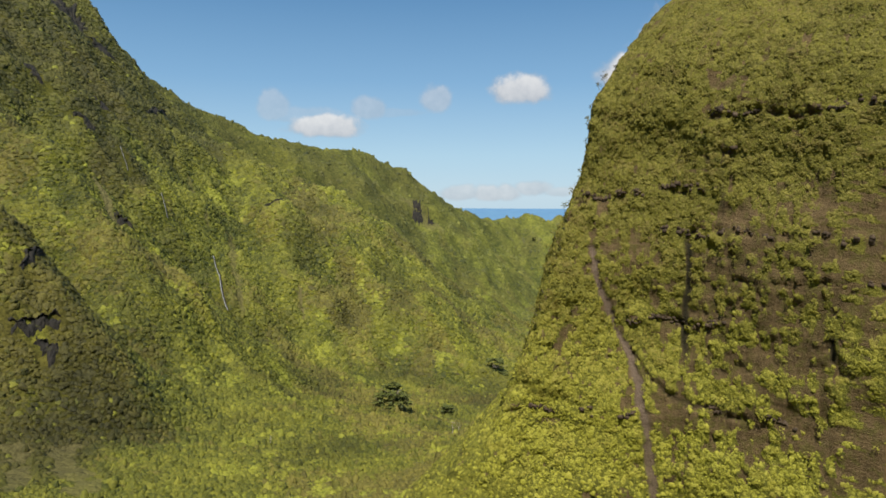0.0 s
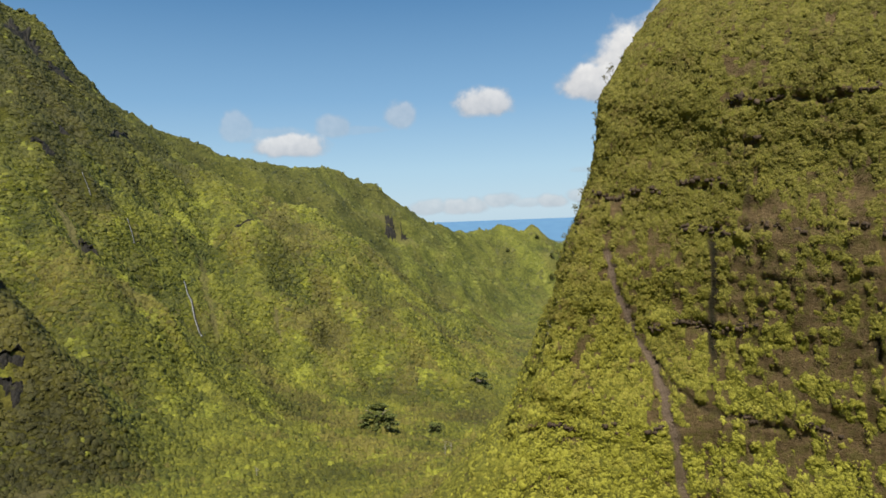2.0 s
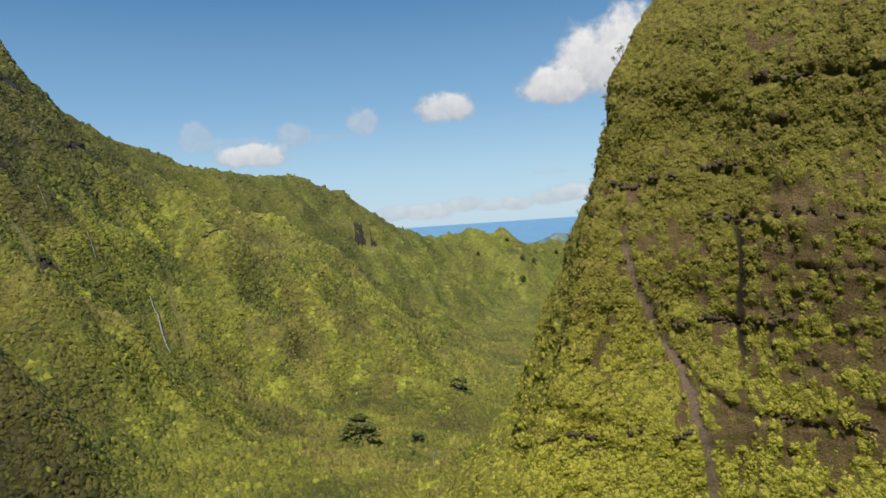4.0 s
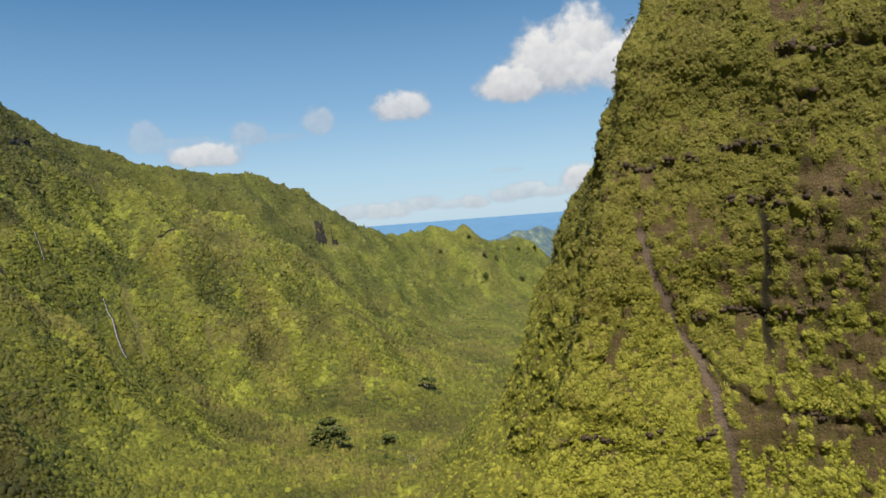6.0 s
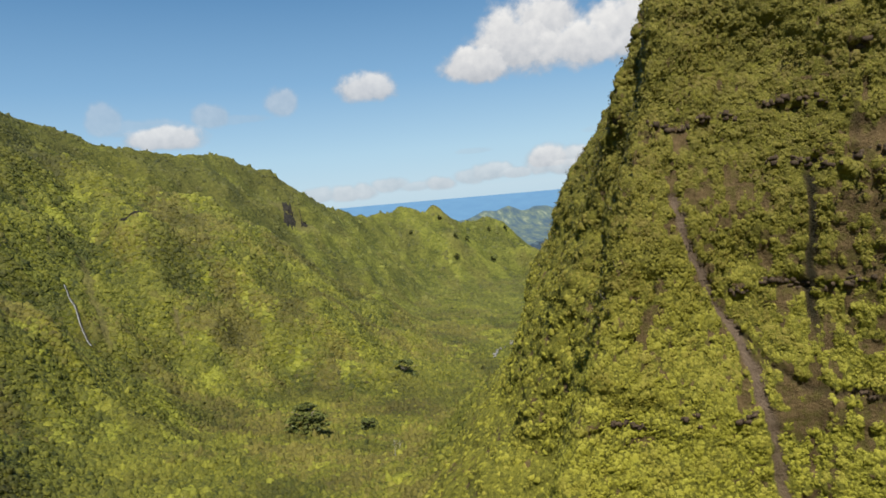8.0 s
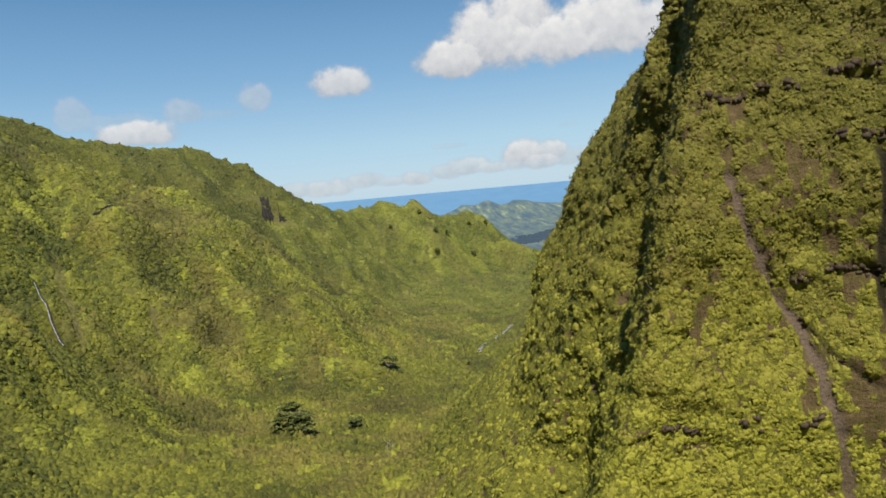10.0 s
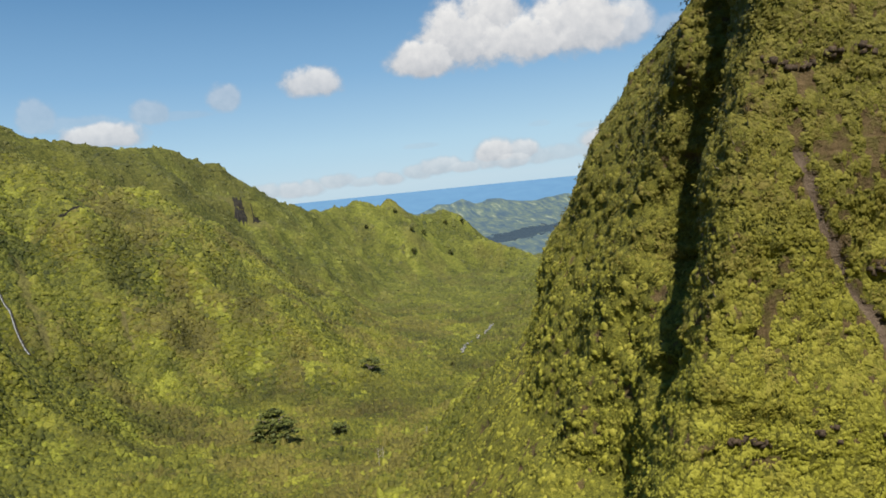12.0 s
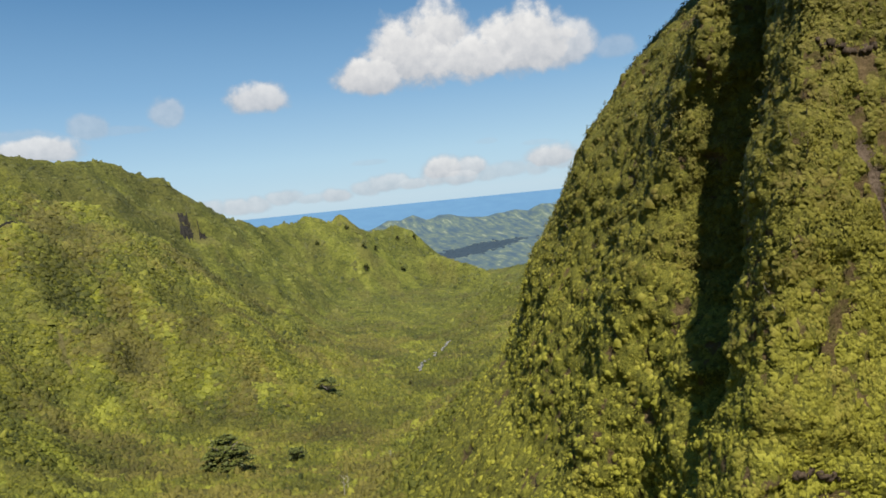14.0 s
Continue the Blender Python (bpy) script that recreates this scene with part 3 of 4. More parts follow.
# the sea beyond the coast
sea_a = np.radians(np.linspace(-60, 90, 60))
sea_r = np.linspace(4286, 4960, 8)
sr, sa = np.meshgrid(sea_r, sea_a, indexing="ij")
sea_z = 300 - (sr - 165) * np.tan(np.radians(np.interp(sr, [4286, 4960], [2.62, 0.7])))
sea = mesh_object("water", np.stack([sr * np.sin(sa), sr * np.cos(sa), sea_z], -1).reshape(-1, 3), grid_faces(*sr.shape),
                  material("sea_water", lambda n, p: n.mix(n.noise(p, 0.01, 3.0), (0.078, 0.175, 0.30), (0.11, 0.225, 0.35)), 0.8))
tagged(sea, "hazy blue ocean along the far coast", "sea", kind="structure")

# ---- the near cliff ----
# contour at z 260 (x, y) and how far it leans back for each metre of height
CONTOUR = [
    (620, -60, 0.4, 0.5), (330, 60, 0.15, 0.15), (200, 152, 0.05, 0.08), (126, 215, 0.0, 0.06), (103, 236, 0.03, 0.02), (88, 249, 0.04, 0.0), (70, 257, 0.06, 0.08),
    (52, 261, 0.17, 0.06), (32, 265, 0.28, 0.10), (34, 281, 0.30, 0.0), (45, 297, 0.26, 0.0), (51, 317, 0.2, 0.0), (46, 337, 0.42, 0.0),
    (57, 362, 0.45, 0.0), (62, 410, 0.5, 0.0), (78, 448, 0.55, -0.05), (115, 520, 0.66, -0.2), (210, 640, 0.5, -0.4), (450, 600, -0.2, -0.5), (680, 250, -0.5, -0.2),
]
MIDDLE = np.array((240.0, 330.0))
knots = np.array(CONTOUR, float)
knots = np.vstack([knots, knots[:1]])
steps = np.concatenate([[0], np.cumsum(np.linalg.norm(np.diff(knots[:, :2], axis=0), axis=1))])
first, last = steps[1], steps[17]
us = np.concatenate([np.linspace(0, first, 6)[:-1], np.linspace(first, steps[3], 70)[:-1], np.linspace(steps[3], steps[15], 380)[:-1],
                     np.linspace(steps[15], last, 60)[:-1], np.linspace(last, steps[-1], 24)])


def rounded(values):
    """The contour through its knots, with the corners eased."""
    raw = np.interp(us, steps, values)
    out = np.zeros_like(raw)
    for shift in (-7, -3.5, 0, 3.5, 7):
        out += np.interp(np.clip(us + shift, 0, steps[-1]), steps, values)
    return 0.4 * raw + 0.6 * out / 5


cx, cy, lean_x, lean_y = (rounded(knots[:, k]) for k in range(4))
levels = np.concatenate([np.linspace(20, 120, 10)[:-1], np.linspace(120, 425, 235)[:-1], np.linspace(425, 560, 20)])
U, Z = np.meshgrid(us, levels)
rise = np.maximum(Z - 260, -55)
below = 1 + 0.45 * smooth(us, steps[5], steps[7]) * (1 - smooth(us, steps[8], steps[9])) - 0.55 * smooth(us, steps[13], steps[15])
X = cx + lean_x * rise * np.where(rise < 0, below, 1.0) - 0.95 * np.clip(208 - Z, 0, 90) * smooth(us, steps[9], steps[12])
Y = cy + lean_y * rise
# below, the foot spreads outward; above, the head draws in to a peak
inward = MIDDLE - np.stack([X, Y], -1)
inward /= np.linalg.norm(inward, axis=-1, keepdims=True)
head = 0.010 * np.maximum(Z - 345, 0) ** 1.75 + 0.03 * np.clip(Z - 365, 0, 50) ** 1.7 + 0.050 * np.maximum(Z - 312, 0) ** 1.5 * smooth(U, steps[11], steps[13])
gx_line = np.gradient(cx, us)
gy_line = np.gradient(cy, us)
size_line = np.hypot(gx_line, gy_line) + 1e-9
nx, ny = -gy_line / size_line, gx_line / size_line          # outward of the face
seen = smooth(us, first, steps[2]) * (1 - smooth(us, steps[16], last))
X, Y = X + inward[..., 0] * head, Y + inward[..., 1] * head
# the dark gully that splits the spur
off = 3.5 * fbm(U / 16, Z / 11, octaves=3, seed=33) + U - (steps[10] - 5 + 6 * smooth(Z, 255, 290) + 16 * smooth(Z, 295, 368))
breadth = np.where(off > 0, 8.0 + 11.0 * smooth(Z, 245, 280) - 13.0 * smooth(Z, 300, 345), 6.0 + 3.5 * smooth(Z, 235, 280) - 5.5 * smooth(Z, 315, 370))
gully = np.exp(-(off / breadth) ** 2) * smooth(Z + 5 * grain(U / 9, Z / 14, seed=31), 222, 262)
relief = 2.8 * fbm(X / 38, Y / 38, Z / 30, octaves=3, seed=41) + 0.5 * fbm(X / 6, Y / 6, Z / 4.5, octaves=3, seed=42, rough=0.7)
# ledges of the face: from x to x, and height
LEDGES = ((90, 135, 349.5), (91, 100, 337), (53, 72, 321), (79, 98, 323.5), (79, 132, 308), (69, 100, 275), (100, 133, 293), (93, 114, 245), (24, 67, 239))
ledge = np.zeros_like(X)
on_front = (U > steps[2]) & (U < steps[9])
for k, (from_x, to_x, high) in enumerate(LEDGES):
    drop = Z - high - 1.8 * fbm(U / 14, np.full_like(U, k * 7.7), octaves=3, seed=50 + k)
    span = smooth(X, from_x - 2, from_x + 2) * (1 - smooth(X, to_x - 2, to_x + 2)) * on_front
    patch = span * smooth(fbm(U / 7, np.full_like(U, k * 3.3), octaves=4, seed=70 + k, rough=0.65), -0.3, 0.1) * smooth(grain(U / 1.9, Z / 2.2, seed=80 + k), -0.5, -0.1)
    ledge += patch * (np.exp(-((drop + 1.0) / (1.0 + 0.5 * grain(U / 4, Z * 0, seed=85 + k))) ** 2) - 0.8 * np.exp(-((drop - 1.0) / 1.2) ** 2))
shift = (relief - 0.95 * ledge + 1.1 * np.abs(ledge) * np.round(2 * grain(U / 2.3, Z / 2.0, seed=44)) / 2) * seen - 27.0 * gully
# rounded bushes: large on the shaded flank, small on the sunny front
flank = smooth(U, steps[8], steps[10])
bush, _ = crowns(U + 0.8 * grain(U / 3, Z / 3, seed=46), Z + 0.8 * grain(U / 3, Z / 3, seed=47), np.full_like(U, 2.2), 4.4, 330, (0,))
tuft, _ = crowns(U, Z + 0.6 * grain(U / 3, Z / 3, seed=48), np.full_like(U, 1.3), 2.6, 340, (0,))
X, Y = X + nx * shift, Y + ny * shift

# where rock shows
front = smooth(X + 12 * fbm(X / 12, Z / 14, octaves=3, seed=98), 58, 84) * smooth(Z, 218, 240) * (1 - smooth(Z - 16 * smooth(X, 88, 104), 300, 320)) * (1 - smooth(U, steps[6], steps[8])) * (1 + 0.35 * smooth(X, 92, 112))
blotch = 0.6 * fbm(X / 14, Y / 14, Z / 9, octaves=2, seed=90) + 0.85 * fbm(X / 3.6, Y / 3.6, Z / 2.6, octaves=3, seed=91, rough=0.65)
streaks = fbm(U / 2.2, Z / 22, octaves=3, seed=93)
bare = np.clip(smooth(blotch + 0.5 * streaks + 0.72 * front, 0.55, 1.15) + np.abs(ledge) * 0.9, 0, 1)
SCAR = [(56.8, 301.5), (58, 288.5), (62.5, 278), (70, 263), (73.5, 244), (77, 222), (80, 200)]
scar_x = np.interp(Z, [p[1] for p in SCAR][::-1], [p[0] for p in SCAR][::-1]) + 0.7 * grain(Z / 5, Z * 0, seed=95)
scar = (1 - smooth(np.abs(X - scar_x) - 0.3 * smooth(300 - Z, 10, 40) + 0.8 * fbm(X / 2.5, Z / 4, octaves=3, seed=94), 0.7, 1.8)) * (Z < 301.5) * (1 - 0.3 * smooth(245 - Z, 0, 20)) * (U < steps[9])
CRACK = [(70.5, 264), (76.7, 254), (83.5, 247), (93, 245.7), (113, 244)]
crack_z = np.interp(X, [p[0] for p in CRACK], [p[1] for p in CRACK])
crack = (1 - smooth(np.abs(Z - crack_z - 0.8 * grain(X / 2.5, Z * 0, seed=97)), 0.5, 1.4)) * (X > 70.5) * (1 - smooth(X, 88, 112)) * (U < steps[9])
wet_x = 88.6 + 0.5 * grain(Z / 6, Z * 0, seed=96)
wet_shade = (1 - smooth(np.abs(X - wet_x), 0.4, 1.5)) * smooth(Z, 255, 268) * (1 - smooth(Z, 303, 306)) * (U < steps[9])
wet_2 = (1 - smooth(np.abs(X - 97.5), 0.3, 1.2)) * smooth(Z, 310, 318) * (1 - smooth(Z, 340, 343)) * (U < steps[9])
wet_shade = np.maximum(wet_shade, 0.45 * wet_2)
# the diagonal crack is darkened as well
wet_shade = np.maximum(wet_shade, crack * 0.55)
# shade in a narrow upright crack, painted with the same dark colour
slot = (1 - smooth(np.abs(X - 123 - 0.4 * grain(Z / 3, Z * 0, seed=99)), 0.3, 1.0)) * smooth(Z, 266, 269) * (1 - smooth(Z, 275, 277)) * (U < steps[9])
wet_shade = np.maximum(wet_shade, slot)
bare = np.maximum(np.maximum(bare, scar), np.maximum(wet_shade, crack))
swell = seen * (1 - smooth(bare, 0.2, 0.6)) * (2.1 * bush * flank + 0.9 * tuft * (1 - 0.5 * flank)) - 0.8 * (scar + crack) - 1.2 * slot
X, Y = X + nx * swell, Y + ny * swell

cliff_points = np.stack([X, Y, Z], -1)
cliff = mesh_object("cliff", cliff_points.reshape(-1, 3), grid_faces(*X.shape), MAT_CLIFF,
                    attributes=[("bare", bare.ravel()), ("wet_shade", wet_shade.ravel()), ("slide", scar.ravel())])
tagged(cliff, "sheer basalt cliff spur with brown rock bands and a slide scar", "cliff", kind="structure")

# ferns and shrubs that cling to the cliff
normal = np.cross(np.gradient(cliff_points, axis=1), np.gradient(cliff_points, axis=0))
normal /= np.linalg.norm(normal, axis=-1, keepdims=True) + 1e-9
area = np.linalg.norm(np.cross(np.diff(cliff_points, axis=1)[:-1], np.diff(cliff_points, axis=0)[:, :-1]), axis=-1)
wanted = area * (1 - 0.80 * smooth(bare[:-1, :-1], 0.1, 0.9) - 0.11 * np.maximum(scar, wet_shade)[:-1, :-1]) * (seen[:-1] > 0.3) * smooth(Z[:-1, :-1], 110, 150) * (1 - smooth(Z[:-1, :-1], 412, 430))
wanted *= (0.35 + 0.65 * smooth(U[:-1, :-1], steps[2], steps[3])) * (1 - 0.4 * smooth(U[:-1, :-1], steps[11], steps[13])) * (0.5 + 0.5 * smooth(Z[:-1, :-1], 180, 215))


def on_cliff(count, weight):
    chance = weight.ravel() / weight.sum()
    pick = rng.choice(len(chance), count, p=chance)
    i, j = np.unravel_index(pick, weight.shape)
    s, t = rng.random((2, count, 1))
    a, b, c = cliff_points[i, j], cliff_points[i, j + 1], cliff_points[i + 1, j]
    return a + (b - a) * s + (c - a) * t, normal[i, j]


flip = -1.0 if normal[120, 200] @ np.array((-1, -1, 0)) < 0 else 1.0
normal = normal * flip
near_face = smooth(U, steps[2], steps[3]) * (1 - smooth(U, steps[8], steps[9] + 6))
near_face = near_face[:-1, :-1] * smooth(Z[:-1, :-1], 200, 225)
groups = []
for count, weight, middle_size in ((48000, wanted * near_face * (1 - smooth(bare[:-1, :-1], 0.25, 0.7)), 0.70), (19000, wanted * (1 - near_face) * (1 - smooth(bare[:-1, :-1], 0.25, 0.7)), 1.25)):
    spots, outward = on_cliff(count, weight)
    sizes = np.clip(rng.lognormal(math.log(middle_size), 0.30, count), 0.4, 2.0 * middle_size)
    low = middle_size < 1       # a flat fern carpet on the sunny face, bushes on the flank
    up = outward + np.array((0, 0, 0.15 if low else 0.5))
    up /= np.linalg.norm(up, axis=1, keepdims=True)
    rise = rng.uniform(0.08, 0.24, count) if low else rng.uniform(0.2, 0.5, count)
    groups.append((lumpy_domes(spots, sizes * (1.15 if low else 1.0), sizes * rise, up), spots + 0.3 * (rise * sizes)[:, None] * up, up, sizes))
points = np.concatenate([g[0][0] for g in groups])
faces = np.concatenate([groups[0][0][1], groups[1][0][1] + len(groups[0][0][0])])
cushions = mesh_object("cliff_cushions", points, faces, MAT_CLIFF_LEAF)
tagged(cushions, "rounded olive-green fern cushions covering the cliff", "plants", kind="stuff")
points = np.concatenate([leaf_clumps(spots[::3], up[::3], 0.5 * sizes[::3], 4, 0.40, 0.9, 0.5)[0] for _, spots, up, sizes in groups])
quads = np.arange(len(points)).reshape(-1, 4)
plants = mesh_object("cliff_plants", points, quads, MAT_CLIFF_LEAF, shade=False)
tagged(plants, "dense olive-green ferns and shrubs clinging to the cliff", "plants", kind="stuff")
bushy = wanted * (0.03 + 0.5 * smooth(fbm(X / 16, Y / 16, Z / 16, octaves=2, seed=120), 0.0, 0.5)[:-1, :-1] + 2.5 * smooth(gully, 0.05, 0.4)[:-1, :-1] + smooth(U, steps[8], steps[10])[:-1, :-1] * 0.6)
spots, outward = on_cliff(7500, bushy)
sizes = np.clip(rng.lognormal(math.log(1.1), 0.35, len(spots)), 0.5, 2.2)
points, quads = leaf_clumps(spots + outward * sizes[:, None] * 0.45 + np.array((0, 0, 0.2)), outward, sizes, 15, 0.26, 0.95)
shrubs = mesh_object("cliff_shrubs", points, quads, MAT_CLIFF_LEAF, shade=False)
tagged(shrubs, "olive-green bushes standing out from the cliff", "bushes", kind="stuff")

# ---- forest on the valley floor and slopes ----
def tree_spots():
    """Trees side by side, larger and wider apart with distance from the camera's start."""
    xs, ys, sizes = [], [], []
    r = 330.0
    while r < 2800:
        size = float(np.interp(r, [330, 700, 1200, 2000, 2800], [2.95, 3.75, 5.2, 7.2, 9.0]))
        count = int(r * radians(70) / (0.80 * size))
        a = radians(-42) + radians(70) * (np.arange(count) + rng.uniform(-0.4, 0.4, count)) / count
        q = r + size * rng.uniform(-0.36, 0.36, count)
        xs.append(-20 + q * np.sin(a))
        ys.append(q * np.cos(a))
        sizes.append(np.full(count, size))
        r += 0.76 * size
    return np.concatenate(xs), np.concatenate(ys), np.concatenate(sizes)


tx, ty, wide = tree_spots()
facing = height(tx * 0.985, ty * 0.985, False) < height(tx, ty, False) + 5       # drops slopes turned away from the camera's start
behind = (ty < 1000) & (tx > 70 + 0.25 * ty)                                       # and spots hidden behind the near cliff
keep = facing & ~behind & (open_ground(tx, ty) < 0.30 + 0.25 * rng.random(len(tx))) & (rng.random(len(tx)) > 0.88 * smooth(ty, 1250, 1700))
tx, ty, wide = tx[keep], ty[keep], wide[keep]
wide = wide * np.clip(rng.lognormal(0.08, 0.30, len(tx)), 0.55, 1.8)
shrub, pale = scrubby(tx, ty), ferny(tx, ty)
e = 5.0
slope = np.stack([height(tx - e, ty) - height(tx + e, ty), height(tx, ty - e) - height(tx, ty + e), np.full(len(tx), 2 * e)], -1)
slope /= np.linalg.norm(slope, axis=1, keepdims=True)
level_land = smooth(slope[:, 2], 0.6, 0.95)
tall = wide * np.clip(0.17 * rng.lognormal(0, 0.5, len(tx)), 0.08, 0.6 - 0.3 * smooth(ty, 1200, 1500)) * (0.85 + 0.8 * level_land + 0.25 * smooth(ty, 1250, 1700)) * (1 - 0.25 * pale)
axis = slope + np.array((0, 0, 0.45))
axis /= np.linalg.norm(axis, axis=1, keepdims=True)
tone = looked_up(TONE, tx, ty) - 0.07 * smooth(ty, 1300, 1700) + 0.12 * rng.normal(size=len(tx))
dry = smooth(looked_up(DRY, tx, ty) + 0.25 * rng.normal(size=len(tx)), 0.0, 0.7)
pale = smooth(pale + 0.22 * rng.normal(size=len(tx)), 0.25, 0.8)
tone = np.clip(tone, 0.05, 1)
roots = np.stack([tx, ty, height(tx, ty)], -1)
points, faces = lumpy_domes(roots, wide, tall * 1.2, axis)
each = 9
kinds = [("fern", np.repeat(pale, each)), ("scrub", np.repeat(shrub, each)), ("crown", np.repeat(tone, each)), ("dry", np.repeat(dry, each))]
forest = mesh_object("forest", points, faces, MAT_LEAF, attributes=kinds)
tagged(forest, "mixed green rainforest canopy over valley floor and slopes", "forest", kind="stuff")
near = (ty < 900) & (rng.random(len(tx)) < 0.5)
points, faces = leaf_clumps(roots[near] + axis[near] * tall[near, None] * 0.55, axis[near], 0.45 * wide[near], 3, 0.42, 0.8, 0.7)
kinds = [(key, np.repeat(values[near], 12)) for key, values in (("fern", pale), ("scrub", shrub), ("crown", np.clip(tone + 0.1, 0, 1)), ("dry", dry))]
sprays = mesh_object("tree_foliage", points, faces, MAT_LEAF, shade=False, attributes=kinds)
tagged(sprays, "ragged sprays of green leaves over the nearer forest canopy", "foliage", kind="stuff")


# ---- helpers for things ----
def part(name, points, faces, mat, parent, label="", shade=False):
    """One mesh as a part of a thing, in the world's place."""
    ob = mesh_object(name, points, faces, mat, shade)
    ob.parent = parent
    ob.matrix_parent_inverse = parent.matrix_world.inverted()
    return tagged(ob, label)


def base(name, x, y, z, label, category, group=""):
    ob = new(name)
    ob.matrix_world = pose(x, y, z)
    bpy.context.view_layer.update()
    return tagged(ob, label, category, group)


def limb(path, radii, sides=7):
    """A tapered round stick along a path: points and quads."""
    path = np.asarray(path, float)
    ahead = np.gradient(path, axis=0)
    ahead /= np.linalg.norm(ahead, axis=1, keepdims=True)
    side = np.cross(ahead, (0.31, 0.95, 0.05))
    side /= np.linalg.norm(side, axis=1, keepdims=True)
    other = np.cross(ahead, side)
    turn = np.linspace(0, 2 * math.pi, sides, endpoint=False)
    ring = path[:, None] + np.asarray(radii)[:, None, None] * (np.cos(turn)[None, :, None] * side[:, None] + np.sin(turn)[None, :, None] * other[:, None])
    faces = [(i * sides + k, i * sides + (k + 1) % sides, (i + 1) * sides + (k + 1) % sides, (i + 1) * sides + k) for i in range(len(path) - 1) for k in range(sides)]
    return ring.reshape(-1, 3), np.array(faces)


def level(x, y):
    return float(height(np.array([float(x)]), np.array([float(y)]))[0])


# ---- broad-crowned trees ----
def broad_tree(x, y, width, tall, label, group, tiers=4, seed=1):
    """An umbrella tree: trunk, spreading limbs and tiers of leaves."""
    local = np.random.default_rng(seed)
    z = level(x, y)
    tree = base("broad_tree", x, y, z, label, "tree", group)
    fork = np.array((x, y, z + tall * 0.42))
    root = np.array((x, y, z - 2.0))
    p, f = limb([root, (root + fork) / 2 + local.normal(size=3) * (0.3, 0.3, 0), fork], [width * 0.035, width * 0.026, width * 0.02])
    part("trunk", p, f, MAT_BARK, tree, shade=True)
    centres, sizes = [], []
    for k in range(9):
        a = 2 * math.pi * (k + local.random() * 0.6) / 9
        reach = width * 0.5 * local.uniform(0.45, 0.85)
        tip = fork + np.array((math.cos(a) * reach, math.sin(a) * reach, tall * local.uniform(0.20, 0.5)))
        bend = (fork + tip) / 2 + np.array((0, 0, tall * 0.06))
        p, f = limb([fork, bend, tip], [width * 0.014, width * 0.009, width * 0.003], 5)
        part("limb", p, f, MAT_BARK, tree, shade=True)
    count = 420
    a, q = local.uniform(0, 2 * math.pi, count), np.sqrt(local.random(count))
    tier = local.integers(0, tiers, count) / max(tiers - 1, 1)
    spread = width * 0.5 * (1.0 - 0.38 * tier) * (0.85 + 0.22 * np.sin(3 * a + seed) + 0.1 * np.sin(7 * a))
    px, py = x + np.cos(a) * q * spread, y + np.sin(a) * q * spread
    pz = z + tall * (0.30 + 0.62 * tier) - tall * 0.12 * q ** 2 + local.normal(size=count) * tall * 0.025
    gaps = fbm(px / (width * 0.16), py / (width * 0.16), pz / (tall * 0.2), octaves=2, seed=seed) > -0.28
    spots = np.stack([px, py, pz], -1)[gaps]
    sizes = local.lognormal(math.log(width * 0.055), 0.3, len(spots))
    p, f = leaf_clumps(spots, np.tile((0.0, 0.0, 1.0), (len(spots), 1)), sizes, 22, 0.42, 0.5, 0.4)
    part("crown", p, f, MAT_DARK_LEAF, tree)
    return tree


broad_tree(-61, 832, 54, 31, "huge dark green umbrella tree with tiered crown in the valley", "large valley trees", 4, 3)
broad_tree(90, 1150, 50, 30, "wide flat-topped dark tree standing over the forest canopy", "large valley trees", 2, 5)
broad_tree(6, 868, 26, 15, "dark rounded tree beside the huge umbrella tree", "large valley trees", 3, 8)
for k, (x, y, width, tall) in enumerate(((454, 2605, 28, 24), (494, 2540, 34, 28), (546, 2580, 34, 26), (653, 2655, 28, 24), (724, 2676, 32, 28), (479, 2475, 40, 30), (632, 2555, 36, 28), (330, 2520, 26, 20))):
    broad_tree(x, y, 0.72 * width, 0.72 * tall, "dark round tree on the bright green far ridge", "trees of the far ridge", 4, 20 + k)

# ---- bleached dead trees ----
for k, (x, y, tall) in enumerate(((9, 622, 15), (15, 640, 11), (-128, 505, 9), (75, 752, 10))):
    z = level(x, y)
    snag = base("dead_tree", x, y, z, "bleached leafless dead tree rising out of the canopy", "tree", "dead trees")
    top = np.array((x + 0.6, y + 0.3, z + tall))
    p, f = limb([(x, y, z - 1), (x + 0.2, y, z + tall * 0.5), top], [0.30, 0.2, 0.07], 6)
    part("trunk", p, f, MAT_BLEACHED, snag, shade=True)
    for j in range(5):
        a = j * 2.2 + k
        start = np.array((x + 0.3, y + 0.1, z + tall * (0.5 + 0.09 * j)))
        p, f = limb([start, start + (math.cos(a) * 1.2, math.sin(a) * 1.2, 0.9), start + (math.cos(a) * 2.3, math.sin(a) * 2.3, 2.4)], [0.16, 0.11, 0.04], 5)
        part("branch", p, f, MAT_BLEACHED, snag, shade=True)

